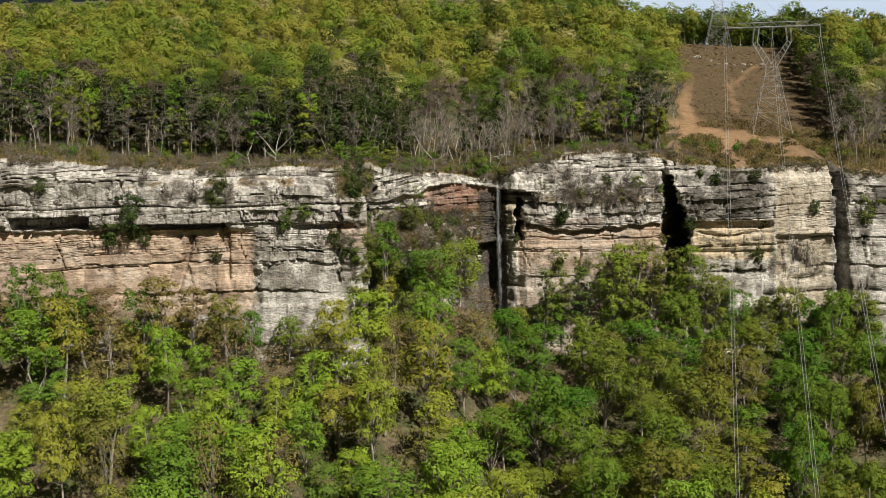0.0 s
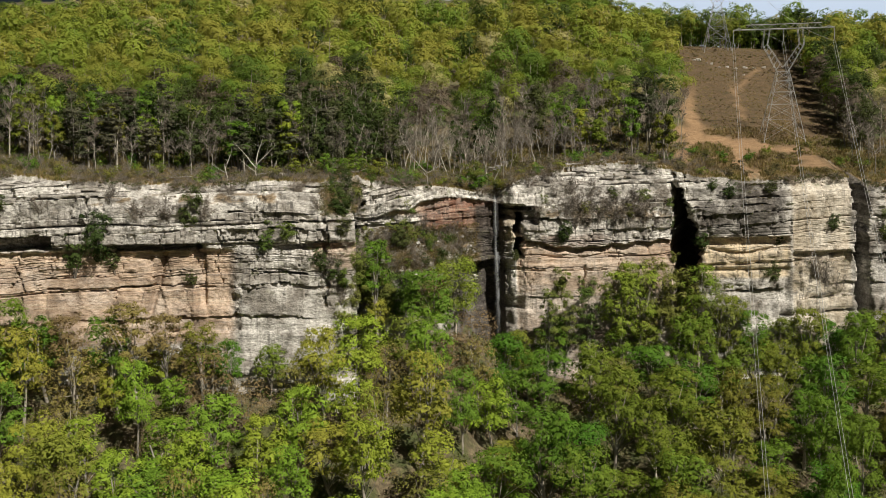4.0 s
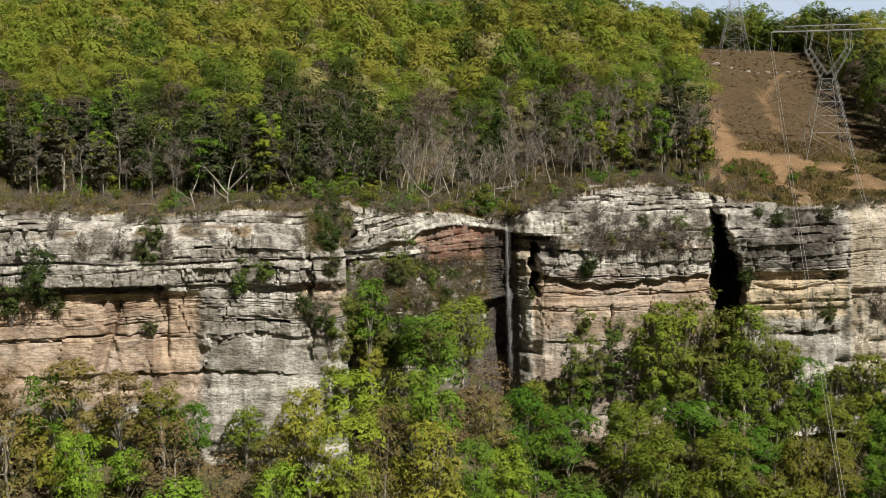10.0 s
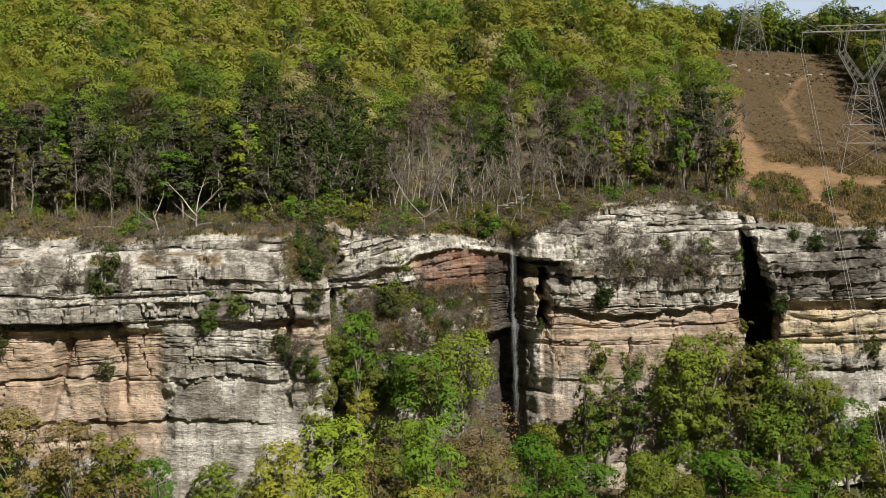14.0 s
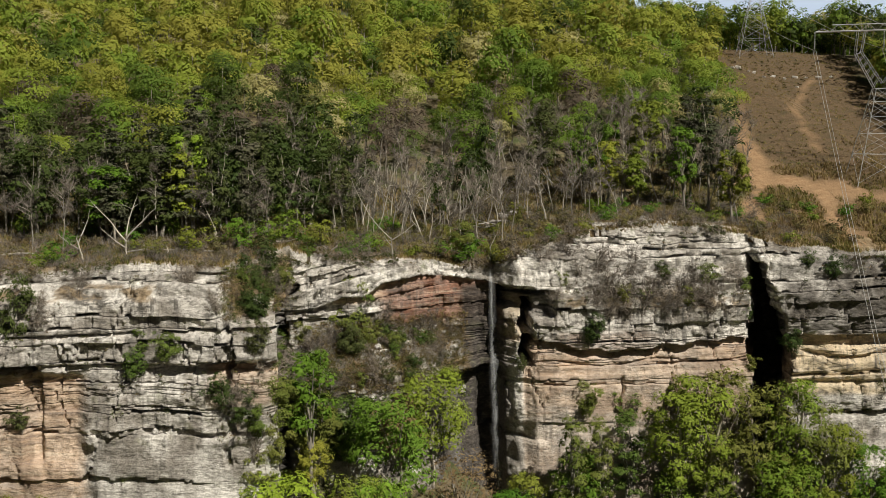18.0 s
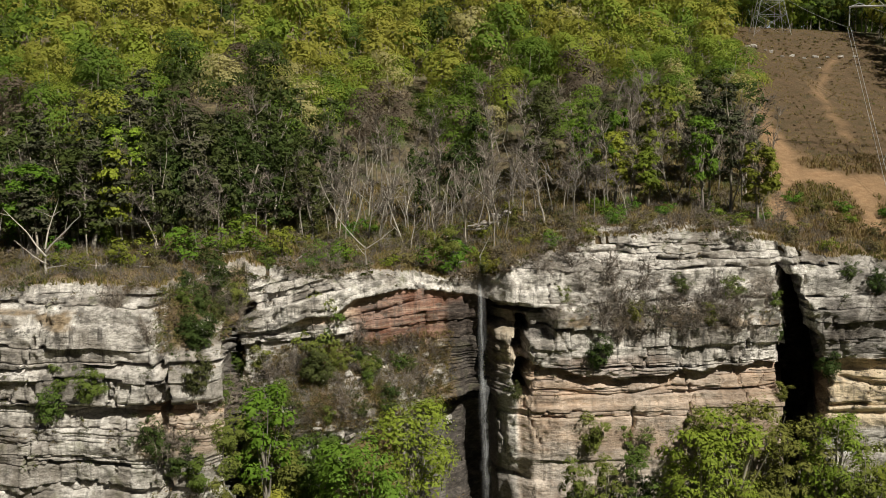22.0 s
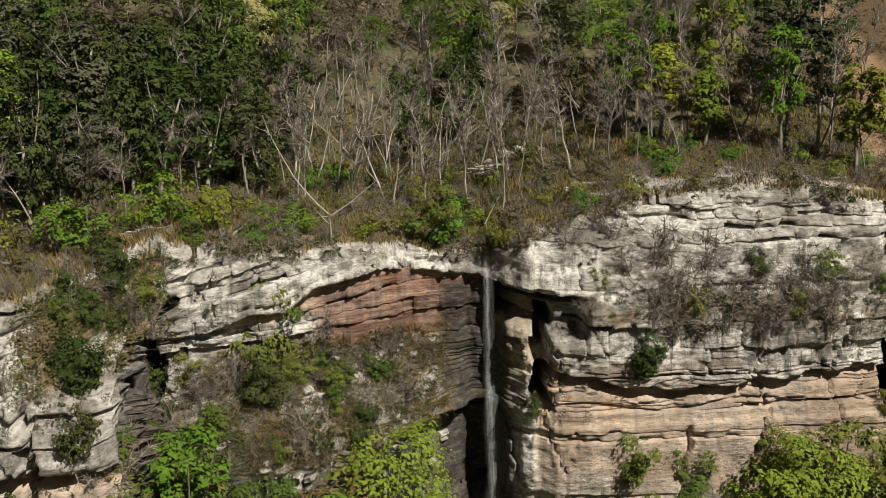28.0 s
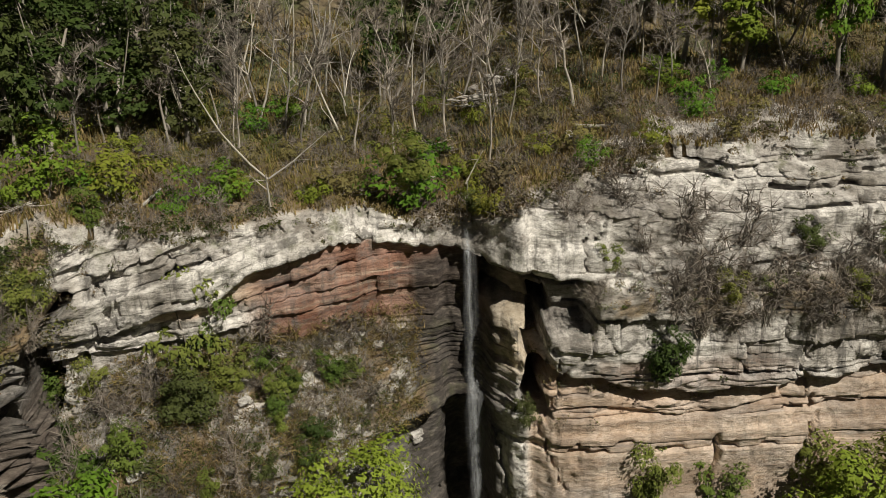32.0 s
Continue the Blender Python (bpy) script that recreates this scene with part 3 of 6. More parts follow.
    y += 20 * box(xw + 0.03 * (z - 80), 99.9, 102.6, 0.3) * step(88.5, 87.4, z)
    # thick beds, each broken into tilted blocks
    zs = strata(x, z)
    l = np.clip(np.searchsorted(BEDS, zs) - 1, 0, len(BEDS) - 2)
    thick = BEDS[l + 1] - BEDS[l]
    down = zs - BEDS[l]
    zero = np.zeros_like(l)
    lf = l * 13.7
    y += rough * ((lattice(l, zero, 71) - 0.5) * 0.8 + (vnoise(x * 0.09, lf, 78) - 0.5) * 0.9)
    width = 2.0 + 9.0 * lattice(l, zero, 72) ** 1.4
    lean = (lattice(l, np.floor(x / 6), 64) - 0.5) * 0.9
    u = (x + 7 * lattice(l, zero, 73) + lean * down) / width + 0.9 * vnoise(x * 0.22, lf, 74) + 0.16 * (vnoise(z * 1.4, x * 0.2, 79) - 0.5)
    bidx = np.floor(u)
    frac = (u - bidx) * width
    y += rough * ((lattice(l, bidx, 75) - 0.5) * 0.75 + (frac / width - 0.5) * (lattice(l, bidx, 65) - 0.5) * 0.8 + (down / thick - 0.5) * (lattice(l, bidx, 66) - 0.6) * 0.5)
    y += rough * 0.6 * (frac < 0.2) * (lattice(l, bidx, 76) > 0.66) * (1 - red_wall)
    open_bed = np.clip(4.5 * (vnoise(x * 0.12, lf, 77) - 0.46), 0, 1)
    y += (0.25 + 0.75 * rough) * 1.5 * (1 - 0.5 * red_wall) * open_bed * (down < 0.095 + 0.13 * (open_bed > 0.7) * (vnoise(x * 0.9, lf, 57) > 0.4)) * (0.5 + 0.9 * vnoise(x * 0.6, lf, 58))
    # thin beds
    q = np.clip(np.searchsorted(LAYERS, zs) - 1, 0, len(LAYERS) - 2)
    show = np.clip(step(0.46, 0.60, vnoise(x * 0.16, q * 7.3, 67)) * (0.55 + 0.4 * mid + 0.9 * ledgy + 0.7 * red_wall + 0.9 * orange_r * step(69, 71, z)) * (0.3 + 0.7 * rough), 0, 1.4)
    qb = np.floor(x / (0.6 + 1.9 * lattice(q, np.zeros_like(q), 68)) + 0.6 * vnoise(x * 0.7, q * 3.1, 69))
    y += show * ((lattice(q, qb, 70) - 0.5) * 0.42 + 0.55 * ((zs - LAYERS[q]) < 0.095) * (vnoise(x * 0.5, q * 3.7, 59) > 0.36))
    # broken, knobbly surface
    y += (0.25 + 0.75 * rough) * (0.20 * chips(x, z, 80, 0.17) + 0.10 * chips(x, z, 82, 0.5)) + 0.07 * (vnoise(x * 2.3, z * 3.3, 81) - 0.5)
    # great vertical joints
    for k in range(34):
        h3 = [float(lattice(np.array(k), np.array(j), 85)) for j in range(3)]
        z0, z1 = 62 + 22 * h3[1], 80 + 12 * h3[2]
        y += 0.75 * (np.abs(x - (-120 + 7.3 * k + 4 * h3[0]) - 0.5 * np.round(1.6 * np.sin(z * 0.6 + k))) < 0.16) * box(z, z0, z1, 0.1) * (1 - red_wall)
    # talus foot
    y -= 0.25 * np.maximum(0, 58 - z)
    # colour masks
    wob = 0.5 + 1.2 * (fbm(x * 0.25, z * 0.25, 91) - 0.5)
    tan = np.clip(orange_l * (0.55 + wob * 0.7) * (1 - 0.85 * slab) + orange_r * (0.55 + 0.45 * step(62, 66, z)) * (0.5 + 0.7 * wob) + under * box(x, -12, -3, 1) * 0.9 * step(82, 83, z) + 0.8 * groove * box(x, -27, -18, 2), 0, 1)
    tan = np.clip(tan + box(x, -27, -17.5, 1) * box(z, 73.5, 78.5, 0.6) * 0.7, 0, 1)
    red = np.clip(under * box(x, -4, 17, 1.5) * step(77.4, 79.0, z + 2 * (wob - 0.5)) * (0.62 + wob * 0.5) + 0.35 * box(x, 24, 40, 4) * box(z, 74, 77, 0.6) * right, 0, 1)
    pale = np.clip(0.9 * pill * box(z, 66, 75.6, 0.5) * (0.4 + wob) + pale_w * 0.36 + 0.55 * box(x, 15.2, 19, 0.6) * box(z, 75, 83.5, 1.0), 0, 1)
    streak = np.clip(1.0 - tan * 0.8 - red * 0.25 - slab * 0.5, 0, 1) * (0.45 + 0.5 * step(0.4, 0.6, fbm(x * 0.08, z * 0.05, 92)) + 0.5 * right * box(z, 75, 81.5, 0.5) + 0.45 * left * box(z, 78.8, 88, 0.3))
    # damp round the fall, dark stains right; shade painted in deep, hole, nook, crevice, under shelf
    wet_shade = np.clip(box(x, 8.8, 16.4, 0.7) * step(85.2, 83.6, z) * (0.85 - 0.3 * step(76, 82, z) + 0.5 * (fbm(x * 0.3, z * 0.9, 93) - 0.5)) + 0.6 * box(x, 61, 82, 1.5) * box(z, 76.2, 90.5, 0.5) * (0.55 + 0.75 * step(0.36, 0.52, fbm(x * 0.3, z * 0.4, 94))) + 0.75 * box(x, 98.5, 125, 2) * step(0.36, 0.50, fbm(x * 0.15, z * 0.1, 38)) + 0.8 * box(x, 4, 15.0, 1.0) * step(71.0, 70.4, z) + 0.75 * box(x, 9.6, 14.5, 0.8) * step(84.5, 82.5, z) + 0.92 * deep + 0.9 * hole + 0.6 * nook + 0.85 * box(x, -18.5, -17.0, 0.15) * step(87, 85, z), 0, 0.94)
    streak = streak * (1 - wet_shade)
    moss = np.clip(step(top - 3, top, z) * 0.8 + 0.5 * ledgy + mid * box(z, 66, 78, 2) * 0.35 + 0.4 * right * box(z, 80, 84, 1), 0, 1)
    earth = np.clip(1.3 * mid * box(x, -16, 9.5, 1.5) * box(z, shelf - 4.5, shelf + 1.5, 0.8) * step(0.49, 0.57, fbm(x * 0.35, z * 0.6, 97)) + 0.8 * right * box(z, 80.5, 83.4, 0.4) * step(0.45, 0.55, fbm(x * 0.3, z * 0.5, 98)), 0, 1)
    earth = np.clip(earth + 1.2 * box(x, -24.5, -18.2, 0.6) * box(z, 84.8, 91, 0.5) * step(0.34, 0.46, fbm(x * 0.6, z * 0.35, 36)) + 0.9 * terrace * box(z, 87.6, 89.6, 0.3) * step(0.50, 0.58, fbm(x * 0.3, z * 0.8, 34)), 0, 1)
    tone = 0.35 * lattice(l, bidx, 83) + 0.35 * lattice(l, zero, 84) + 0.3 * lattice(q, qb, 86)
    return y, tan, red, pale, streak, wet_shade, moss, earth, tone


def make_cliff():
    root = tagged(new("cliff"), "layered grey and orange sandstone cliff with overhangs and clefts", "cliff", kind="structure")
    cuts = [-300, -110, -75, -47, -24, -15.6, 14.5, 38, 59, 84, 110, 300]
    bands = [(43.0, 70.5, "lower_rock_wall"), (70.5, 83.0, "middle_rock_wall"), (83.0, None, "upper_rock_wall")]
    for a, b in zip(cuts, cuts[1:]):
        fine = 0.2 if a >= -50 and b <= 62 else 0.3
        n = int((b - a) / (fine if a > -120 and b < 120 else 1.6))
        xs = np.linspace(a, b, n + 1)
        if a == -24:
            xs = np.concatenate([np.linspace(-24, -19.2, 26)[:-1], np.linspace(-19.2, -17.7, 130), np.linspace(-17.7, -15.6, 13)[1:]])
        heights = np.arange(40.0, 101.0, 0.1)
        bedded = strata(np.repeat(xs[:, None], len(heights), 1), np.repeat(heights[None, :], len(xs), 0))
        for z0, z1, name in bands:
            rows = strata_rows(z0, z1 or 97.0)
            rows = np.concatenate([[z0], rows, [z1 or 97.0]])
            Z = np.array([np.interp(rows, bedded[k], heights) for k in range(len(xs))]).T
            if z1 is None:
                Z = np.minimum(Z, top_z(xs)[None, :])
            X = np.repeat(xs[None, :], len(Z), 0)
            Y, *masks = cliff_surface(X, Z)
            # the side wall of the corner has blocks of its own
            bed = np.searchsorted(BEDS, rows)[:, None] + 0 * X.astype(int)
            side = box(X, -19.3, -17.7, 0.12) * step(226.5, 229, Y) * step(245, 243, Y)
            X = X + side * (0.25 * (lattice(bed, np.floor(Y / 3.1 + 3 * lattice(bed, bed, 39)), 40) - 0.5) + 0.22 * chips(Y, Z, 83, 0.2) - 3.4 * box(Y, 231.5, 237.5, 0.5) * step(89.5, 87.5, Z))
            # the corner is undercut, and the cleft runs back askew
            X = X + bend(X, Z) + 0.42 * np.maximum(0, Y - 250.5) * box(X, 55.3, 63.2, 0.05)
            if z1 is None:
                # slabs of the brink run back under the turf
                edge = Y[-1]
                soil = []
                bare = box(xs, 29, 52, 4) * 0.25
                for back, rise in ((0.4, 0.0), (0.9, 0.1), (1.6, 0.15), (2.5, 0.12), (3.5, 0.1), (4.7, 0.0), (6.0, -0.15), (7.5, -0.35), (9.0, -0.7), (11.5, -2.6)):
                    yb = edge + back
                    zb = hill_z(xs, yb) + rise + (bare if 2 < back < 9 else 0) + 0.45 * np.round(2.4 * (fbm(xs * 0.45, yb * 0.45, 95) - 0.5)) * step(0, 2, back)
                    X, Y, Z = np.vstack([X, xs]), np.vstack([Y, yb]), np.vstack([Z, zb])
                    masks = [np.vstack([m_, m_[-1] * (0.6 if i_ == 3 else 1)]) for i_, m_ in enumerate(masks)]
                    cover = step(0.2, 1.2, back) * np.clip(1.25 - 1.5 * box(xs, 27, 54, 4) * (1 - step(5, 8.5, back)) + 1.6 * (fbm(xs * 0.3, yb * 0.3, 96) - 0.55), 0, 1)
                    soil.append(cover)
            r, c = X.shape
            i = np.arange(r * c).reshape(r, c)
            faces = np.stack([i[:-1, :-1], i[:-1, 1:], i[1:, 1:], i[1:, :-1]], -1).reshape(-1, 4)
            if z1 is None:
                masks[6][-len(soil):] = np.array(soil)
            names = ("tan", "red", "pale", "streak", "wet_shade", "moss", "soil", "tone")
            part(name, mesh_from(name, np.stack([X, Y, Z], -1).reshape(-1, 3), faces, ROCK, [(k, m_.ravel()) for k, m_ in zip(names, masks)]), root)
    return root


make_cliff()


# ---- ground, one sheet: valley side, up behind the rock face, plateau and hill ----
def make_ground():
    xs = np.unique(np.concatenate([np.linspace(-2600, -170, 30), np.arange(-170, 190, 2.0), np.linspace(190, 2600, 30)]))
    f, top = soft_y(xs), top_z(xs)
    edge = np.maximum(cliff_surface(xs, top)[0], f)
    Y, Z = [], []
    for t in np.concatenate([np.linspace(-2400, 60, 24)[:-1] - 60, np.linspace(0, 1, 60)]):
        y = 60 + (f - 60) * t if t >= 0 else np.full_like(f, 60 + t)
        Y.append(y), Z.append(low_z(xs, y))
    base = Z[-1]
    for back, up in ((8, 0.0), (32, 0.0), (32, 0.5), (32, 1.0)):
        Y.append(f + back), Z.append(base + (top - 4.5 - base) * up)
    Y.append(edge + 0.6), Z.append(hill_z(xs, edge) - 1.4)
    for back in np.concatenate([np.linspace(1.2, 40, 28), 40 + 200 * np.linspace(0.02, 1, 60) ** 1.2, 250 + 2400 * np.linspace(0.02, 1, 30) ** 2]):
        y = edge + back
        Y.append(y), Z.append(hill_z(xs, y) - 0.5 * (1 - step(1, 4, back)))
    Y, Z = np.array(Y), np.array(Z)
    X = np.repeat(xs[None, :], len(Y), 0)
    r, c = X.shape
    i = np.arange(r * c).reshape(r, c)
    faces = np.stack([i[:-1, :-1], i[:-1, 1:], i[1:, 1:], i[1:, :-1]], -1).reshape(-1, 4)
    cut, dirt = np.maximum(cut_mask(X, Y), 0.8 * (1 - step(6, 22, Y - edge))) * (Y > f), track_mask(X, Y)
    ob = new("ground", mesh_from("ground", np.stack([X, Y, Z], -1).reshape(-1, 3), faces, GROUND, (("cut", cut.ravel()), ("dirt", dirt.ravel())), True))
    return tagged(ob, "wooded mountainside ground of leaf litter, dry grass and orange earth", "ground", kind="structure")


make_ground()


def sky_material():
    m, ns, ls, b = material("pale_sky")
    glow = ns.new("ShaderNodeEmission")
    r = ramp(ns, [(0.3, (0.50, 0.60, 0.74)), (0.7, (0.60, 0.68, 0.78))])
    ls.new(noise_tex(ns, ls, place(ns, ls, (0.001, 0.001, 0.004)), 1.0, 3), r.inputs[0])
    ls.new(r.outputs[0], glow.inputs[0])
    ls.new(glow.outputs[0], ns["Material Output"].inputs[0])
    return m


def sky_backdrop():
    a = np.linspace(-0.05, 0.62, 25)
    x, y = 3000 * np.sin(a), 2850 * np.cos(a) - 250
    V = np.concatenate([np.stack([x, y, np.full(25, -80.0)], 1), np.stack([x, y, np.full(25, 470.0)], 1)])
    i = np.arange(24)
    tagged(new("backdrop", mesh_from("backdrop", V, np.stack([i, i + 1, i + 26, i + 25], 1), sky_material())), "pale hazy blue sky low over the ridge", "sky", kind="structure")


sky_backdrop()


BRINK_X = np.arange(-320.0, 320.0, 0.5)
BRINK_Y = np.maximum(cliff_surface(BRINK_X, top_z(BRINK_X))[0], soft_y(BRINK_X))


def brink(x):
    """y of the cliff's upper edge."""
    return np.interp(x, BRINK_X, BRINK_Y)


# ---- plants ----
HEATH = leaf_material("heath_leaves", [(0.0, (0.12, 0.125, 0.035)), (0.4, (0.19, 0.17, 0.06)), (0.7, (0.16, 0.13, 0.075)), (1.0, (0.10, 0.11, 0.03))], 0.15)


def tubes(paths, sides=5):
    """Tapered tubes along paths, each a list of (point, radius); returns verts and quads."""
    V, F, n0 = [], [], 0
    ang = np.arange(sides) * 2 * math.pi / sides
    for path in paths:
        pts = np.array([p for p, _ in path], float)
        rad = np.array([r for _, r in path], float)
        way = np.gradient(pts, axis=0)
        way /= np.linalg.norm(way, axis=1, keepdims=True) + 1e-9
        ref = np.where(np.abs(way[:, 2:3]) > 0.9, np.array([[1.0, 0, 0]]), np.array([[0, 0, 1.0]]))
        a = np.cross(way, ref)
        a /= np.linalg.norm(a, axis=1, keepdims=True) + 1e-9
        b = np.cross(way, a)
        ring = pts[:, None, :] + rad[:, None, None] * (np.cos(ang)[None, :, None] * a[:, None, :] + np.sin(ang)[None, :, None] * b[:, None, :])
        k = len(pts)
        V.append(ring.reshape(-1, 3))
        i = n0 + np.arange(k * sides).reshape(k, sides)
        j = np.roll(i, -1, 1)
        F.append(np.stack([i[:-1], j[:-1], j[1:], i[1:]], -1).reshape(-1, 4))
        n0 += k * sides
    return np.concatenate(V), np.concatenate(F)


def limb(r, start, way, length, radius, bends, droop=0.0, wander=0.25, tip=0.35):
    """A wandering path from start, as tubes() takes it."""
    p, w = np.array(start, float), np.array(way, float)
    w /= np.linalg.norm(w)
    out = [(p.copy(), radius)]
    for s in range(bends):
        w = w + r.normal(0, wander, 3) * 0.5 + np.array([0, 0, droop])
        w /= np.linalg.norm(w)
        p = p + w * length / bends
        out.append((p.copy(), radius * (1 - (1 - tip) * (s + 1) / bends)))
    return out


def leaves(r, centres, radii, per, size, flat=0.7, out=0.8, front=False, dome=0.7, stray=0.36, hollow=False, inner=0.7, spray=1):
    """Small leaves over the outside of clumps; returns verts and triangles."""
    C = np.repeat(centres, per, 0)
    R = np.repeat(radii, per)
    n = len(C)
    d = np.repeat(r.normal(0, 1, (n // spray, 3)), spray, 0)
    d /= np.linalg.norm(d, axis=1, keepdims=True)
    d[:, 2] = np.where(d[:, 2] < -0.35, -d[:, 2], d[:, 2])
    out_by = np.repeat(r.uniform(inner, 1.12, n // spray), spray)
    P = C + d * (R * out_by)[:, None] * np.array([1, 1, flat])
    if spray > 1:
        P = P + r.normal(0, 0.62 * size, (n, 3)) * np.array([1, 1, 0.6])
    hub = centres.mean(0) - np.array([0, 0, 0.25 * np.ptp(centres[:, 2])])
    whole = P - hub
    whole /= np.linalg.norm(whole, axis=1, keepdims=True) + 1e-9
    nrm = d * out + dome * whole + r.normal(0, stray, (n, 3)) + np.array([0, 0, 0.15])
    nrm /= np.linalg.norm(nrm, axis=1, keepdims=True)
    a = np.cross(nrm, r.normal(0, 1, (n, 3)))
    a /= np.linalg.norm(a, axis=1, keepdims=True) + 1e-9
    b = np.cross(nrm, a)
    s = size * r.uniform(0.6, 1.35, n)
    a, b = a * s[:, None] * 0.62, b * s[:, None] * 0.5
    V = np.stack([P - a * 0.8 - b * 0.5, P + a, P - a * 0.35 + b], 1).reshape(-1, 3)
    if hollow:
        # none deep inside a neighbouring clump
        gone = np.zeros(n, bool)
        for cc, rr in zip(centres, radii):
            gone |= (((P - cc) / np.array([1, 1, flat])) ** 2).sum(1) < (0.66 * rr) ** 2
        V = V[np.repeat(~gone, 3)]
    elif front:
        keep = np.repeat((d[:, 1] < 0.5) & (whole[:, 1] < 0.62), 3)
        V = V[keep]
    return V, np.arange(len(V)).reshape(-1, 3)


def spikes(r, roots, ways, length, width=0.05):
    """Hair-thin tapering twigs; returns verts and triangles."""
    n = len(roots)
    w = ways / (np.linalg.norm(ways, axis=1, keepdims=True) + 1e-9)
    side = np.cross(w, r.normal(0, 1, (n, 3)))
    side /= np.linalg.norm(side, axis=1, keepdims=True) + 1e-9
    L = (length * r.uniform(0.5, 1.3, n))[:, None]
    V = np.stack([roots - side * width / 2, roots + side * width / 2, roots + w * L], 1).reshape(-1, 3)
    return V, np.arange(n * 3).reshape(n, 3)


def crown_clumps(r, height, width, n, low=0.35):
    """Clump centres and radii of a broad crown with an uneven outline."""
    z = r.uniform(low, 0.97, n) ** 0.85
    prof = np.sqrt(np.clip(1 - ((z - 0.62) / 0.45) ** 2, 0.06, 1))
    ang = r.uniform(0, 2 * math.pi, n)
    rad = prof * width / 2 * np.sqrt(r.uniform(0.15, 1, n)) * r.uniform(0.75, 1.1, n)
    c = np.stack([rad * np.cos(ang), rad * np.sin(ang), z * height], 1)
    return c, width * r.uniform(0.10, 0.2, n)


def leafy_tree(seed, height, width, leaf, clumps, per, mat, label, bark=BARK, name="leafy_tree", low=0.35):
    r = np.random.default_rng(seed)
    root = new(name)
    c, rad = crown_clumps(r, height, width, clumps, low)
    trunk = limb(r, (0, 0, -0.8), (0, 0, 1), height * 0.8, 0.016 * height + 0.05, 6, wander=0.12)
    V, F = tubes([trunk], 6)
    stem = part("trunk", mesh_from("trunk", V, F, bark, smooth=True), root)
    limbs = []
    for i in r.choice(len(c), min(9, len(c)), replace=False):
        k = r.integers(2, 5)
        s = trunk[k][0]
        w = c[i] - s
        limbs.append(limb(r, s, w, np.linalg.norm(w), 0.006 * height + 0.02, 4, wander=0.15))
    V, F = tubes(limbs, 3)
    tagged(part("limb_frame", mesh_from("limb_frame", V, F, bark, smooth=True), stem), kind="stuff")
    per = per // 3 * 3
    V, F = leaves(r, c, rad * 1.08, per, leaf, 0.86, 1.2, False, 0.5, 0.22, True, 0.74, 3)
    V2, F2 = leaves(r, c, rad * 0.84, max(4, per // 8), leaf * 2.3, 0.86, 1.15, False, 0.5, 0.15, True)
    V, F = np.concatenate([V, V2]), np.concatenate([F, F2 + len(V)])
    part("crown", mesh_from("crown", V, F, mat), root)
    return tagged(root, label, "tree")


def bare_tree(seed, height, spread, label, bark=BARK, twig=TWIG, name="bare_tree", many=13, fork=0.35, twigs=6):
    r = np.random.default_rng(seed)
    root = new(name)
    trunk = limb(r, (0, 0, -0.8), (r.normal(0, 0.05), r.normal(0, 0.05), 1), height * 0.95, 0.0075 * height + 0.03, 8, wander=0.16, tip=0.2)
    V, F = tubes([trunk], 6)
    stem = part("trunk", mesh_from("trunk", V, F, bark, smooth=True), root)
    boughs, fine = [], []
    for i in range(many):
        t = r.uniform(fork, 0.98) * 8
        k = min(int(t), 7)
        s = trunk[k][0] * (1 - (t - k)) + trunk[k + 1][0] * (t - k)
        a = r.uniform(0, 2 * math.pi)
        up = r.uniform(0.5, 1.5)
        ln = spread * r.uniform(0.5, 1.1) * (1.15 - t / 8 * 0.6)
        bough = limb(r, s, (math.cos(a), math.sin(a), up), ln, 0.0045 * height + 0.015, 4, 0.06, 0.4)
        boughs.append(bough)
        for q in range(twigs * 6):
            h = r.uniform(0.5, 4)
            j = min(int(h), 3)
            fine.append((bough[j][0] * (1 - h + j) + bough[j + 1][0] * (h - j), np.array([math.cos(a), math.sin(a), 1.0]) + r.normal(0, 0.8, 3)))
    V, F = tubes(boughs, 3)
    tagged(part("limb_frame", mesh_from("limb_frame", V, F, bark, smooth=True), stem), kind="stuff")
    V, F = spikes(r, np.array([p for p, _ in fine]), np.array([w for _, w in fine]), spread * 0.38, 0.055)
    tagged(part("twig_spray", mesh_from("twig_spray", V, F, twig), root), kind="stuff")
    return tagged(root, label, "tree")


def pine_tree(seed, height, width, label):
    r = np.random.default_rng(seed)
    root = new("pine_tree")
    trunk = limb(r, (0, 0, -0.8), (0, 0, 1), height, 0.011 * height + 0.06, 7, wander=0.06, tip=0.15)
    V, F = tubes([trunk], 6)
    stem = part("trunk", mesh_from("trunk", V, F, BARK, smooth=True), root)
    c, rad, limbs = [], [], []
    for i in range(46):
        z = r.uniform(0.3, 1.0)
        reach = width / 2 * (1.12 - z) ** 0.7 * r.uniform(0.5, 1.05)
        a = r.uniform(0, 2 * math.pi)
        e = np.array([math.cos(a) * reach, math.sin(a) * reach, z * height - 0.12 * reach])
        limbs.append(limb(r, (0, 0, z * height), e - np.array([0, 0, z * height]), reach, 0.05, 2, wander=0.1))
        c += [e, e * np.array([0.6, 0.6, 1])]
        rad += [0.5 + 0.22 * reach, 0.45 + 0.15 * reach]
    V, F = tubes(limbs, 3)
    tagged(part("limb_frame", mesh_from("limb_frame", V, F, BARK), stem), kind="stuff")
    V, F = leaves(r, np.array(c), np.array(rad), 19, 0.46, 0.4, 0.4)
    part("crown", mesh_from("crown", V, F, PINE_LEAF), root)
    return tagged(root, label, "tree")


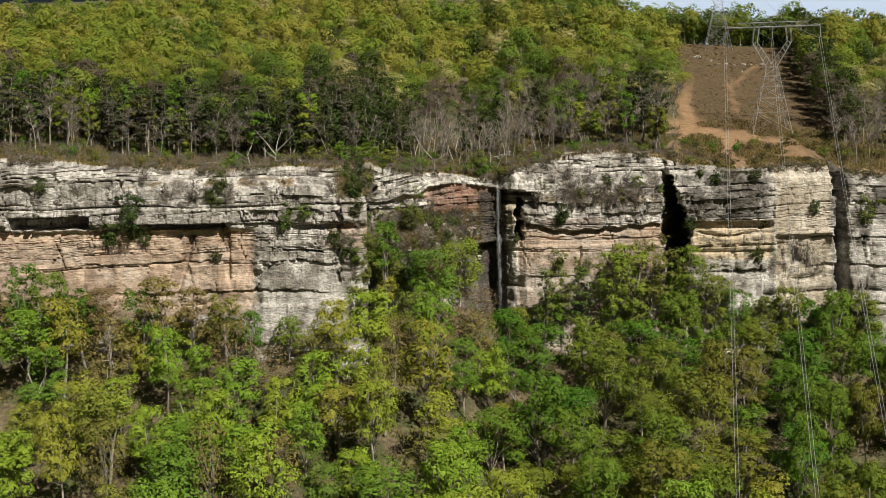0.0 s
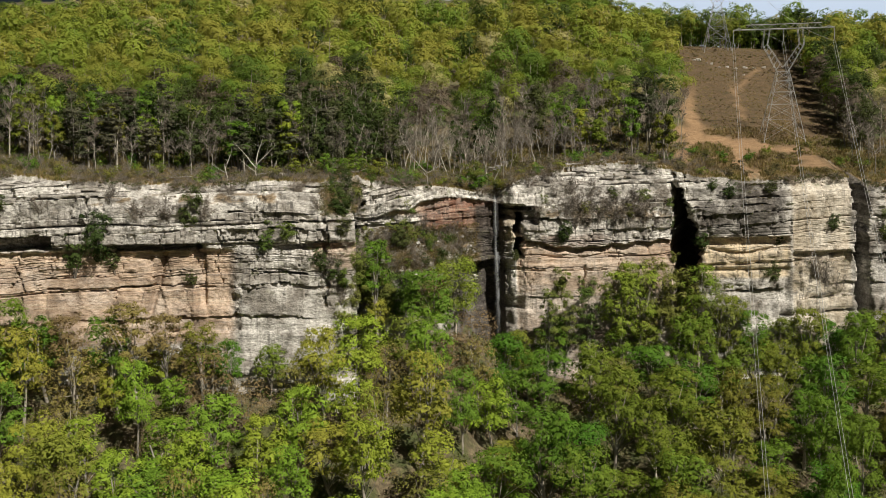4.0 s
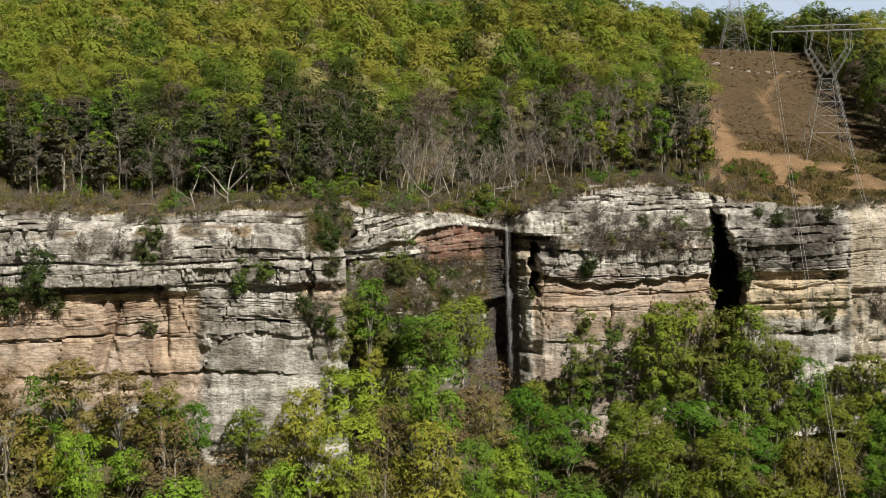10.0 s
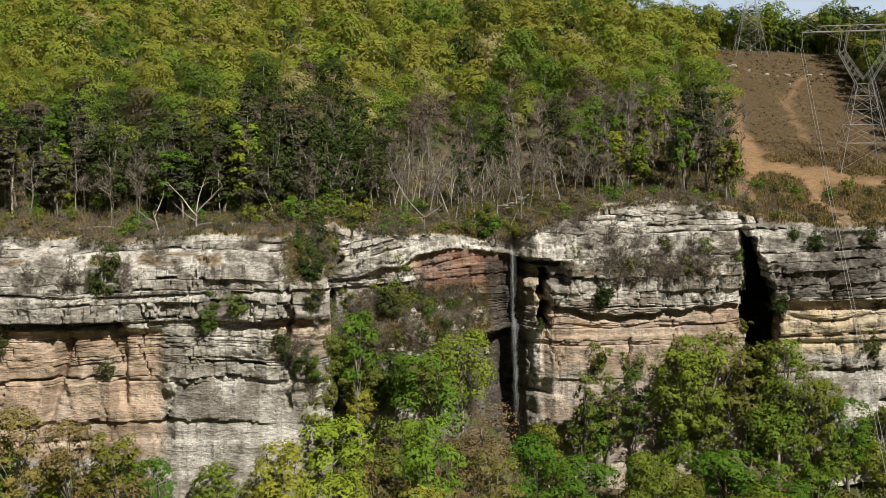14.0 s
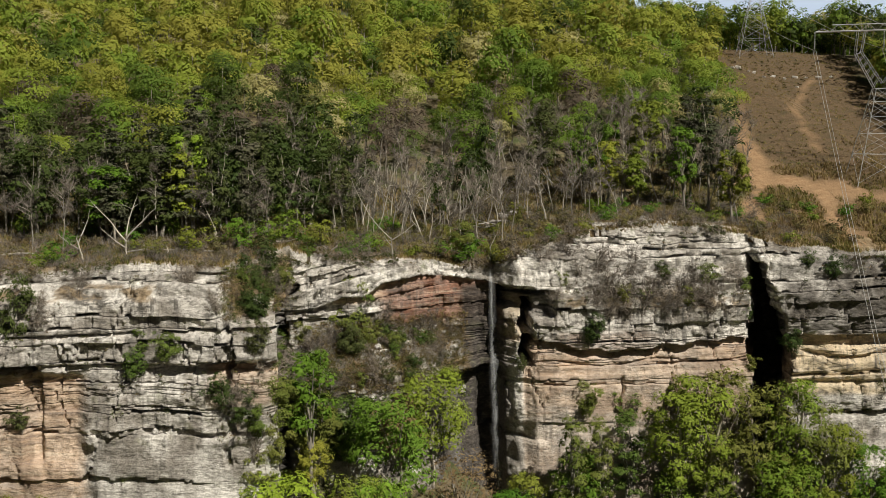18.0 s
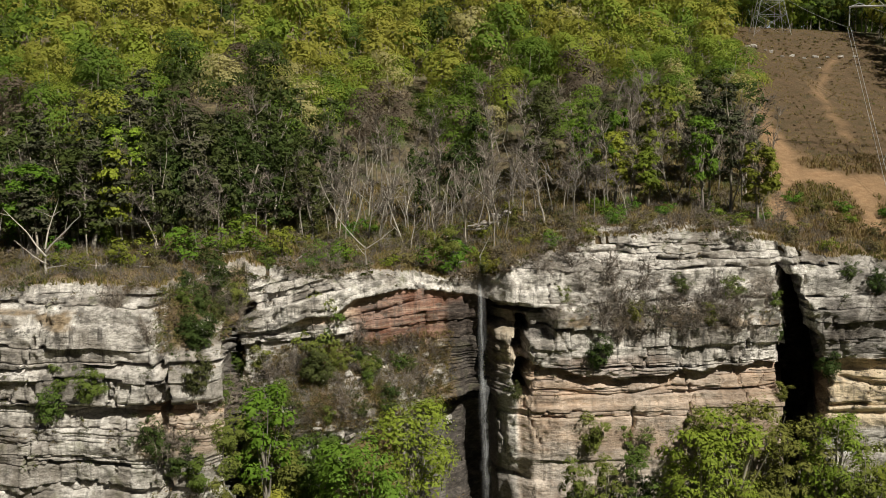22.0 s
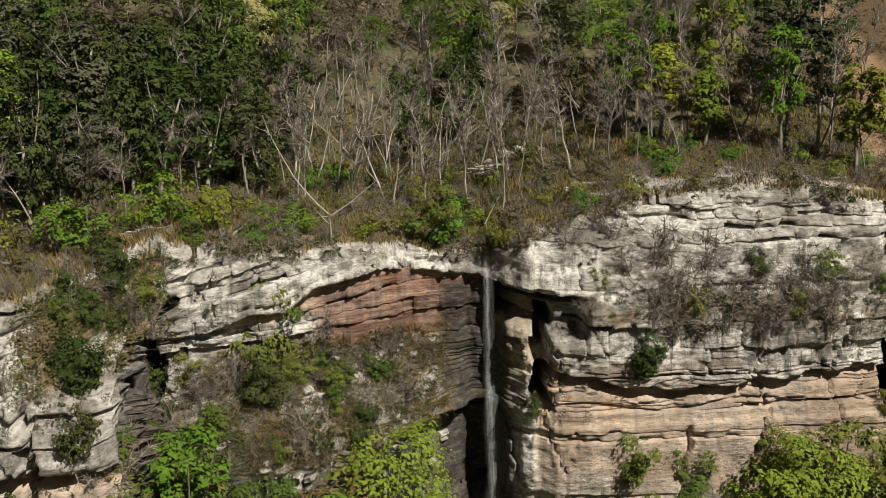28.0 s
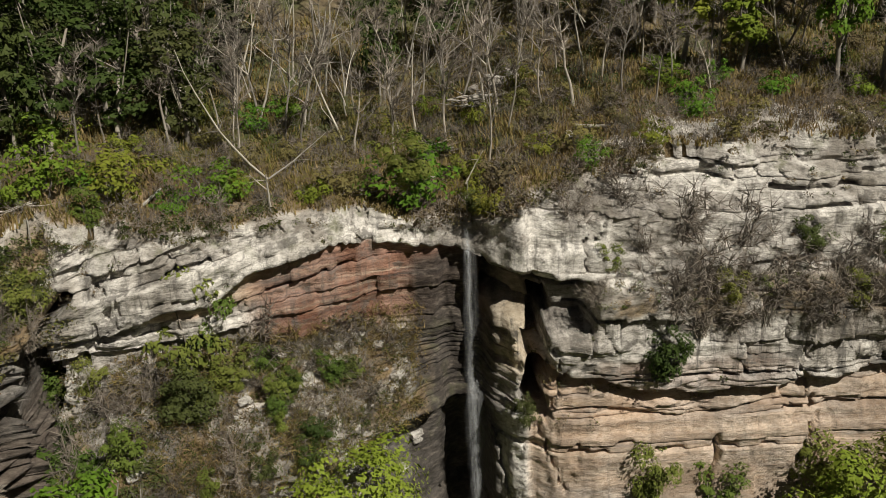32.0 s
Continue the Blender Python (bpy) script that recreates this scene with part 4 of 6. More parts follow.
def bush(seed, height, width, leaf, mat, label, clumps=16, per=70, name="bush"):
    r = np.random.default_rng(seed)
    root = new(name)
    c, rad = crown_clumps(r, height, width, clumps, 0.05)
    c *= 1 + 0.3 * r.normal(0, 1, (clumps, 1)) * np.array([[1, 1, 0.4]])
    rad = rad * r.uniform(0.5, 1.1, clumps)
    stems = [limb(r, (0, 0, -0.2 * height), p + np.array([0, 0, 0.2 * height]), np.linalg.norm(p) * 0.9 + 0.1 * height, 0.02 * height, 3, wander=0.2) for p in c[:7]]
    V, F = tubes(stems, 4)
    tagged(part("stem_tangle", mesh_from("stem_tangle", V, F, TWIG), root), kind="stuff")
    V, F = leaves(r, c, rad * 1.25, per, leaf, hollow=True)
    part("foliage", mesh_from("foliage", V, F, mat), root)
    return tagged(root, label, "bush")


def bare_bush(seed, height, width, label, n=60):
    thin = min(height, 2.0) / 2
    r = np.random.default_rng(seed)
    root = new("bare_bush")
    stems, fine = [], []
    for i in range(n // 5):
        a = r.uniform(0, 2 * math.pi)
        w = r.uniform(0.2, 1.0)
        s = limb(r, (r.normal(0, 0.15) * thin, r.normal(0, 0.15) * thin, -0.4 * thin), (math.cos(a) * w, math.sin(a) * w, 1), height * r.uniform(0.6, 1.1), 0.02 * thin, 4, wander=0.35)
        stems.append(s)
        for q in range(34):
            fine.append((s[r.integers(1, 5)][0], r.normal(0, 0.9, 3) + np.array([math.cos(a) * w, math.sin(a) * w, 0.5])))
    V, F = tubes(stems, 4)
    tagged(part("stem_tangle", mesh_from("stem_tangle", V, F, TWIG), root), kind="stuff")
    V, F = spikes(r, np.array([p for p, _ in fine]), np.array([w for _, w in fine]), width * 0.3, 0.016 * height)
    tagged(part("twig_spray", mesh_from("twig_spray", V, F, TWIG), root), kind="stuff")
    return tagged(root, label, "bush")


def put(kinds, spots, r, group="", grow=(0.8, 1.2)):
    """Stands copies of the given kinds on spots (x, y, z)."""
    used = set()
    for s, (x, y, z) in enumerate(spots):
        k = int(r.integers(len(kinds)))
        m = pose(x, y, z, r.normal(0, 2.5), r.normal(0, 2.5), r.uniform(0, 360)) @ Matrix.Diagonal((*([r.uniform(*grow)] * 2), r.uniform(*grow), 1))
        if k in used:
            copy_thing(kinds[k], m).matrix_basis = m
        else:
            kinds[k].matrix_basis = m
            if group:
                tagged(kinds[k], group=group)
            used.add(k)
    for k in range(len(kinds)):
        if k not in used:
            for o in [*kinds[k].children_recursive, kinds[k]]:
                bpy.data.objects.remove(o)


def scatter(r, x0, x1, y0, y1, gap, keep, tries=9000):
    """Random spots at least gap apart where keep(x, y) holds."""
    cell, grid, out = gap, {}, []
    for _ in range(tries):
        x, y = r.uniform(x0, x1), r.uniform(y0, y1)
        if not keep(x, y):
            continue
        c = (int(x // cell), int(y // cell))
        if any((x - p[0]) ** 2 + (y - p[1]) ** 2 < gap * gap for i in (-1, 0, 1) for j in (-1, 0, 1) for p in grid.get((c[0] + i, c[1] + j), ())):
            continue
        grid.setdefault(c, []).append((x, y))
        out.append((x, y))
    return out


def on_ground(spots):
    if not spots:
        return []
    a = np.array(spots)
    return [(x, y, z) for (x, y), z in zip(spots, ground_z(a[:, 0], a[:, 1]))]


# valley-side wood below the cliff
r = np.random.default_rng(3)
spots = scatter(r, -126, 126, 146, 245, 7.7, lambda x, y: y < soft_y(x) - 3.5 and abs(x) < 0.52 * y + 8 and not (8 < x < 19 and y > 230) and not (-16 < x < 9 and y > 236), 20000)
spots.sort(key=lambda p: -p[1] - 8 * math.sin(p[0]))
wood = [leafy_tree(100 + i, h, w, 0.31, 46, 150, LEAF, "leafy spring tree with a rounded fresh green crown") for i, (h, w) in enumerate([(18, 10), (20, 11), (17, 9.5), (21, 10.5), (17, 10.5), (22, 9.5), (18, 11), (15, 8.5)])]
olive = [leafy_tree(140 + i, h, w, 0.31, 46, 150, OLIVE, "leafy tree with a dark olive-green spring crown") for i, (h, w) in enumerate([(19, 10.5), (21, 10), (17, 10), (22, 11), (18, 9.5)])]
thin_leaf = leaf_material("opening_leaves", [(0.0, (0.20, 0.21, 0.05)), (0.5, (0.27, 0.23, 0.075)), (1.0, (0.22, 0.16, 0.085))], 0.2)
late = [leafy_tree(148 + i, h, w, 0.24, 50, 70, thin_leaf, "late-leafing tree with a thin olive-tan crown and bare limbs showing") for i, (h, w) in enumerate([(17, 10.5), (15, 9)])]
near = on_ground(spots[:165])
against = [p for p in near if soft_y(p[0]) - p[1] < 15]
near = [p for p in near if soft_y(p[0]) - p[1] >= 15]
put(wood + late, [p for p in near if p[0] < 12 + 6 * math.sin(p[1])], r, "valley-side wood", (0.75, 1.2))
put(olive, [p for p in near if p[0] >= 12 + 6 * math.sin(p[1])], r, "olive trees of the valley side", (0.75, 1.2))
small = [leafy_tree(150 + i, h, w, 0.27, 38, 105, (LEAF, OLIVE)[i % 2], "young leafy tree near the foot of the cliff") for i, (h, w) in enumerate([(11, 7), (13, 7.5), (10, 6.5), (12, 8)])]
put(small, against, r, "young trees near the foot of the cliff", (0.8, 1.15))
shelf_trees = [leafy_tree(160 + i, h, w, 0.26, 64, 200, (BROAD, SHRUB, thin_leaf)[i], ("broad yellow-green tree at the foot of the cliff", "slender green tree at the foot of the cliff", "thin olive-tan tree at the foot of the cliff")[i], low=0.3) for i, (h, w) in enumerate([(18.5, 13.0), (15, 8), (14, 9.5)])]
for tree, (x, y) in zip(shelf_trees, [(3.4, 241.5), (-9.5, 238), (-3.0, 240.5)]):
    tree.matrix_basis = pose(x, y, float(ground_z(x, y)))
copy_thing(shelf_trees[1], pose(-14.5, 235.5, float(ground_z(-14.5, 235.5)), 0, 0, 130)).matrix_basis = pose(-14.5, 235.5, float(ground_z(-14.5, 235.5)), 0, 0, 130)
tall = leafy_tree(170, 24, 7.5, 0.4, 40, 60, OLIVE, "tall slender tree with a bare lower trunk below the cliff", low=0.5)
tall.matrix_basis = pose(-14.2, 231, float(ground_z(-14.2, 231)))
foot_trees = [leafy_tree(175 + i, h, w, 0.3, 42, 120, OLIVE, "leafy tree growing close against the rock face", low=0.25) for i, (h, w) in enumerate([(19, 8), (17, 9)])]
put(foot_trees, on_ground([(67, 240), (73, 239.5), (79, 240), (85.5, 240.5), (92, 241), (98, 241), (104, 240.5)]), np.random.default_rng(32), "trees close against the rock face", (0.85, 1.12))
put([leafy_tree(178 + i, h, w, 0.28, 46, 130, (BROAD, SHRUB, SHRUB)[i], "tall green tree screening the foot of the cleft rock", low=0.3) for i, (h, w) in enumerate([(24, 9), (25.5, 8.5), (23, 9.5)])], on_ground([(41.5, 241), (46, 240), (50.5, 241.5), (55, 240), (60, 239.5), (64, 240)]), np.random.default_rng(34), "tall trees below the cleft", (0.95, 1.1))
put([leafy_tree(182 + i, h, w, 0.24, 40, 110, (SHRUB, LEAF)[i], "slim green tree before the orange rock", low=0.35) for i, (h, w) in enumerate([(23.5, 6), (19, 5.5)])], on_ground([(29, 241), (33.5, 240), (24.5, 239)]), np.random.default_rng(35), "slim trees before the orange rock", (0.9, 1.05))
wall_trees = [leafy_tree(185 + i, h, w, 0.29, 42, 120, (OLIVE, thin_leaf, OLIVE)[i], ("leafy green tree", "thin olive-tan tree", "dark green tree")[i] + " growing up against the rock wall", low=0.3) for i, (h, w) in enumerate([(21, 9), (20, 8.5), (19, 9)])]
put(wall_trees, on_ground([(-50, 215.5), (-56.5, 216), (-63, 215), (-69, 216), (-75.5, 215.5), (-82, 216), (-88.5, 215), (-95, 216), (-101, 215.5)]), np.random.default_rng(33), "trees against the left rock wall", (0.9, 1.15))


def joined_wood(name, spots, kinds, mat, hue, label, r, lift=(0.9, 1.2)):
    """A wood too wide to count, crowns and trunks in two meshes."""
    V, F, H, stems, n0 = [], [], [], [], 0
    for (x, y, g), q in zip(on_ground(spots), hue):
        v, f = kinds[r.integers(len(kinds))]
        t, s = r.uniform(0, 2 * math.pi), r.uniform(0.75, 1.2)
        V.append(np.stack([v[:, 0] * math.cos(t) - v[:, 1] * math.sin(t), v[:, 0] * math.sin(t) + v[:, 1] * math.cos(t), v[:, 2] * r.uniform(*lift)], 1) * s + (x, y, g))
        F.append(f + n0)
        n0 += len(v)
        H.append(np.full(len(v), q))
        stems.append([((x, y, g - 0.5), 0.2), ((x + r.normal(0, 0.3), y, g + 6 * s), 0.14), ((x + r.normal(0, 0.5), y, g + 12 * s), 0.05)])
    tagged(new(name, mesh_from(name, np.concatenate(V), np.concatenate(F), mat, [("hue", np.concatenate(H))])), label, "woodland", kind="stuff")
    v, f = tubes(stems, 4)
    tagged(new("woodland_trunks", mesh_from("woodland_trunks", v, f, BARK)), "slim grey trunks of the wood", "woodland", kind="stuff")


kinds = []
for i in range(5):
    c, rad = crown_clumps(r, 18, 10, 40, 0.35)
    kinds.append(leaves(r, c, rad * 1.15, 90, 0.46, 0.75, 1.15, False, 0.45, 0.3, True))
joined_wood("valley_woodland", spots[165:], kinds, NEAR_STUFF, r.uniform(0, 1, len(spots)), "fresh green spring canopy over the lower valley side", r)


def valley_undergrowth():
    r = np.random.default_rng(14)
    n = 1700
    x, y = r.uniform(-120, 120, n), r.uniform(150, 243, n)
    ok = (y < soft_y(x) - 2) & (np.abs(x) < 0.52 * y + 6)
    x, y = x[ok], y[ok]
    size = r.uniform(0.8, 2.2, len(x))
    V, F = leaves(r, np.stack([x, y, ground_z(x, y) + 0.4 * size], 1), size, 40, 0.55, 0.8, 0.9)
    hue = np.repeat(np.clip(fbm(x * 0.06, y * 0.06, 27) + r.normal(0, 0.2, len(x)), 0, 1), 120)
    tagged(new("valley_undergrowth", mesh_from("valley_undergrowth", V, F, SCRUB, [("hue", hue)])), "green and brown undergrowth below the trees of the valley side", "undergrowth", kind="stuff")


valley_undergrowth()


# edge of the wood on the plateau
def plateau(lo, hi):
    return lambda x, y: lo < y - float(brink(x)) + 3 < hi and float(cut_mask(np.array(x), np.array(y))) < 0.1 and abs(x) < 0.5 * y + 4 and x < 150


r = np.random.default_rng(4)
bare = [bare_tree(200 + i, h, s, "bare grey tree with thin upright limbs") for i, (h, s) in enumerate([(14, 3.6), (16, 4.2), (12, 3.2), (15, 3.4), (13, 4.6), (17, 3.8)])]
spots = scatter(r, -150, 150, 232, 315, 4.1, lambda x, y: plateau(13, 42 if x < -14 else 58)(x, y) and (x > -14 or r.uniform() < 0.35), 6000)
put(bare, on_ground(spots), r, "trees behind the cliff edge", (0.7, 1.15))
for k, (x, y) in enumerate([(-15.2, 236.5), (-13.2, 237), (-11, 238)]):
    m = pose(x, y, float(ground_z(x, y)), 0, 0, 70 * k) @ Matrix.Diagonal((1.0, 1.0, 1.0, 1))
    copy_thing(bare[k], m).matrix_basis = m
hemlocks = [leafy_tree(330 + i, h, w, 0.36, 38, 56, DARK_LEAF, "dark evergreen tree with dense drooping foliage", low=0.12, name="hemlock_tree") for i, (h, w) in enumerate([(14, 7), (16, 6.5), (12, 7)])]
spots = scatter(r, -140, 60, 240, 300, 5.0, lambda x, y: plateau(15, 46)(x, y) and x < -12 and vnoise(np.array(x * 0.06), np.array(y * 0.06), 45) > 0.38, 900)
spots += scatter(r, -44, -9, 252, 284, 4.6, lambda x, y: plateau(14, 44)(x, y), 120)
spots += scatter(r, -8, 66, 272, 312, 8.0, lambda x, y: plateau(28, 58)(x, y), 26)
for k in range(30):
    y = 283 + 5.2 * k
    spots.append((float(np.interp(y, [270, 400, 445], [109, 141, 150])) + r.uniform(2, 5) + 4 * (k % 2), y))
put(hemlocks, on_ground(spots), r, "evergreens behind the cliff edge")
pines = [pine_tree(300 + i, h, w, "dark pine with drooping grey-green boughs") for i, (h, w) in enumerate([(15, 6.5), (17, 7), (13, 6)])]
spots = scatter(r, -150, 60, 240, 300, 5.0, lambda x, y: plateau(14, 44)(x, y) and (x < -8 or x > 52) and math.sin(x * 0.16 + 1) > -0.35, 1100)
put(pines, on_ground(spots), r, "pines behind the cliff edge")
green = [leafy_tree(400 + i, h, w, 0.34, 36, 80, (LEAF, OLIVE, OLIVE)[i], "slim leafy tree with bright new leaves", low=0.25) for i, (h, w) in enumerate([(13, 5.5), (15, 6.5), (11, 5)])]
spots = scatter(r, -150, 150, 240, 310, 6.0, lambda x, y: plateau(11, 50)(x, y) and not (-34 < x < 34 and y < 284) and vnoise(np.array(x * 0.05), np.array(y * 0.05), 44) > (0.36 if x < -10 else 0.49), 1100)
put(green, on_ground(spots), r, "leafy trees behind the cliff edge")


# hill wood behind
def round_crown(r, height, width, clumps, per, size):
    """A broad billowing crown; returns verts and triangles."""
    c, rad = crown_clumps(r, height, width, clumps, 0.34)
    return leaves(r, c * np.array([0.85, 0.85, 1]), width * r.uniform(0.17, 0.3, clumps), per, size, 0.85, 0.8, False, 0.9, 0.1, True, 0.88)


def hill_wood():
    r = np.random.default_rng(5)
    spots = scatter(r, -260, 300, 262, 520, 6.9, lambda x, y: y - float(soft_y(np.array(x))) > (44 if x < -14 else 56 + 8 * math.sin(x * 0.3)) and y < (475 if x < 40 else 520) and float(cut_mask(np.array(x), np.array(y))) < 0.1 and abs(x) < 0.49 * y + 8, 26000)
    a = np.array(spots)
    d = a[:, 1] - soft_y(a[:, 0])
    hue = np.clip(0.40 + 0.9 * (fbm(a[:, 0] * 0.03, a[:, 1] * 0.03, 61) - 0.5) + 0.10 * step(30, 110, d) + r.normal(0, 0.21, len(a)), 0.05, 0.68)
    odd = r.uniform(0, 1, len(a))
    hue = np.where(odd < 0.06, r.uniform(0.84, 0.9, len(a)), np.where(odd > 0.95, 0.02, hue - 0.10 * (1 - step(60, 110, d))))
    hue = np.where((d < 100) & (odd > 0.72) & (odd < 0.9), 1.0, hue)
    for name, pick, clumps, per, size in (("hillside_woodland", d < 95, 18, 215, 0.40), ("hilltop_woodland", d >= 95, 14, 84, 0.72)):
        kinds = [round_crown(r, 12.5 + r.normal(0, 1), 9.3, clumps, per, size) for i in range(8)]
        joined_wood(name, [p for p, k in zip(spots, pick) if k], kinds, FAR_LEAF, hue[pick], "spring woodland canopy in yellow-green, olive and grey over the hill", r)


hill_wood()


def ridge_thicket():
    r = np.random.default_rng(55)
    spots = scatter(r, 62, 230, 440, 476, 4.6, lambda x, y: float(cut_mask(np.array(x), np.array(y))) < 0.1 and x < 0.52 * y, 900)
    kinds = []
    for i in range(4):
        c, rad = crown_clumps(r, 14.5, 8, 16, 0.02)
        kinds.append(leaves(r, c, 8 * r.uniform(0.17, 0.28, 16), 46, 0.8, 0.9, 0.8, False, 0.8, 0.15, True, 0.85))
    joined_wood("ridge_thicket", spots, kinds, FAR_LEAF, np.clip(r.normal(0.16, 0.13, len(spots)), 0, 1), "dense dark green thicket along the ridge", r)


ridge_thicket()


# undergrowth between the trunks
def undergrowth():
    r = np.random.default_rng(15)
    x = r.uniform(-128, 150, 3000)
    d = 2.6 + 46 * r.uniform(0, 1, 3000) ** 1.1
    y = brink(x) + d - 2
    thin = np.where(d < 14, 0.45, 0.8)
    ok = (track_mask(x, y) < 0.2) & (r.uniform(0, 1, 3000) < thin * np.where(cut_mask(x, y) < 0.2, 1, 0.4)) & (np.abs(x) < 0.5 * y + 4)
    x, y = x[ok], y[ok]
    z = ground_z(x, y)
    size = r.uniform(0.5, 1.3, len(x))
    V, F = leaves(r, np.stack([x, y, z + 0.35 * size], 1), size * 1.1, 50, 0.2, 0.8, 0.8)
    hue = np.repeat(np.clip(1.3 * fbm(x * 0.07, y * 0.07, 66) - 0.15 + r.normal(0, 0.22, len(x)), 0, 1), 50 * 3)
    tagged(new("undergrowth", mesh_from("undergrowth", V, F, SCRUB, [("hue", hue)])), "low tangled green and brown undergrowth among the trunks", "undergrowth", kind="stuff")
    n = 1000
    x = r.uniform(-128, 70, n)
    y = brink(x) + 1.2 + 38 * r.uniform(0, 1, n) ** 1.3
    z = ground_z(x, y)
    k = 60
    roots = np.repeat(np.stack([x, y, z], 1), k, 0) + r.normal(0, 0.45, (n * k, 3)) * np.array([1, 1, 0.6]) + np.array([0, 0, 0.5])
    V, F = spikes(r, roots, r.normal(0, 0.7, (n * k, 3)) + np.array([0, 0, 0.7]), 1.1, 0.045)
    tagged(new("brushwood", mesh_from("brushwood", V, F, TWIG)), "bare brown brushwood along the cliff edge", "undergrowth", kind="stuff")


undergrowth()


# low growth in the cleared strip
def strip_growth():
    r = np.random.default_rng(24)
    n = 1500
    x, y = r.uniform(60, 150, n), r.uniform(262, 438, n)
    ok = (cut_mask(x, y) > 0.4) & (track_mask(x, y) < 0.25) & (fbm(x * 0.06, y * 0.06, 25) > 0.42)
    x, y = x[ok], y[ok]
    size = r.uniform(0.2, 0.55, len(x))
    V, F = leaves(r, np.stack([x, y, ground_z(x, y) + 0.1], 1), size, 30, 0.22, 0.7, 0.8)
    hue = np.repeat(np.clip(0.2 + 1.2 * fbm(x * 0.04, y * 0.04, 26) + r.normal(0, 0.18, len(x)), 0, 1), 90)
    tagged(new("strip_growth", mesh_from("strip_growth", V, F, SCRUB, [("hue", hue)])), "low olive and brown growth in the cleared strip", "undergrowth", kind="stuff")


strip_growth()


# growth hanging over the brink
def rim_growth():
    r = np.random.default_rng(16)
    n = 900
    x = r.uniform(-115, 112, n)
    x = x[(vnoise(x * 0.18, x * 0, 17) > 0.36) & ~((x > 30) & (x < 50) & (r.uniform(0, 1, n) < 0.7))]
    n = len(x)
    y = brink(x) + r.uniform(-1.3, 1.6, n)
    z = hill_z(x, np.maximum(y, brink(x))) - 0.5 * np.maximum(0, brink(x) - y) + 0.1
    size = r.uniform(0.3, 0.85, n)
    V, F = leaves(r, np.stack([x, y, z + 0.2], 1), size, 44, 0.24, 0.75, 0.7)
    hue = np.repeat(np.clip(fbm(x * 0.1, x * 0, 18) * 1.2 - 0.1 + r.normal(0, 0.25, n), 0, 1), 44 * 3)
    tagged(new("rim_greenery", mesh_from("rim_greenery", V, F, SCRUB, [("hue", hue)])), "scrubby greenery spilling over the cliff edge", "plants", kind="stuff")
    k = 30
    roots = np.repeat(np.stack([x, y, z + 0.2], 1), k, 0) + r.normal(0, 0.4, (n * k, 3))
    V, F = spikes(r, roots, r.normal(0, 0.7, roots.shape) + np.array([0, -0.35, 0.2]), 1.2, 0.045)
    tagged(new("rim_twigs", mesh_from("rim_twigs", V, F, TWIG)), "bare twigs hanging over the cliff edge", "plants", kind="stuff")


rim_growth()


# dry grass and scrub on the brink
def tufts(name, n, keep, size, seed, label, span=(-125, 150), deep=45, power=1.4):
    r = np.random.default_rng(seed)
    x = r.uniform(*span, n)
    d = 0.6 + deep * r.uniform(0, 1, n) ** power
    y = brink(x) + d
    ok = keep(x, y)
    x, y = x[ok], y[ok]
    z = ground_z(x, y)
    k = 7
    base = np.repeat(np.stack([x, y, z - 0.1], 1), k, 0)
    m = len(base)
    base[:, :2] += r.normal(0, 0.25, (m, 2))
    a = r.uniform(0, 2 * math.pi, m)
    h = size * r.uniform(0.35, 1.2, m) * (0.6 + 0.8 * vnoise(base[:, 0] * 0.4, base[:, 1] * 0.4, 3))
    lean = np.stack([np.cos(a), np.sin(a), np.zeros(m)], 1)
    side = np.stack([-np.sin(a), np.cos(a), np.zeros(m)], 1) * 0.085
    tip = base + lean * (h * r.uniform(0.2, 0.7, m))[:, None] + np.array([0, 0, 1]) * h[:, None]
    V = np.stack([base - side, base + side, tip], 1).reshape(-1, 3)
    hue = np.repeat(np.clip(fbm(base[:, 0] * 0.1, base[:, 1] * 0.1, seed) + r.normal(0, 0.15, m), 0, 1), 3)
    tagged(new(name, mesh_from(name, V, np.arange(m * 3).reshape(m, 3), DRY, [("hue", hue)])), label, "grass", kind="stuff")


tufts("dry_grass", 30000, lambda x, y: track_mask(x, y) < 0.3, 0.85, 8, "straw-coloured dry grass tufts along the cliff edge")
tufts("strip_grass", 5000, lambda x, y: (track_mask(x, y) < 0.3) & (cut_mask(x, y) > 0.4), 0.5, 9, "dry tan and olive grass over the cleared strip", (60, 150), 185, 1.0)

r = np.random.default_rng(6)
scrub = [bare_bush(500 + i, h, w, "leafless grey-brown scrub on the cliff edge") for i, (h, w) in enumerate([(2.2, 3), (1.6, 2.6), (2.8, 3.2)])]
spots = scatter(r, -125, 62, 226, 275, 3.3, lambda x, y: 1.0 < y - float(brink(x)) < 18, 2200)
put(scrub, on_ground(spots), r, "scrub on the cliff edge")
shrubs = [bush(520 + i, h, w, 0.2, (OLIVE, OLIVE, HEATH, HEATH)[i], ("low green bush on the cliff edge", "low green bush on the cliff edge", "rounded olive-brown bush on the cliff edge", "rounded olive-brown bush on the cliff edge")[i], 32, 40) for i, (h, w) in enumerate([(1.8, 3), (2.6, 3.6), (1.5, 2.6), (2.1, 3.2)])]
spots = scatter(r, -125, 110, 226, 285, 4.2, lambda x, y: 1.0 < y - float(brink(x)) < 24 and float(track_mask(np.array(x), np.array(y))) < 0.2, 1300)
put(shrubs, on_ground(spots), r, "bushes on the cliff edge")
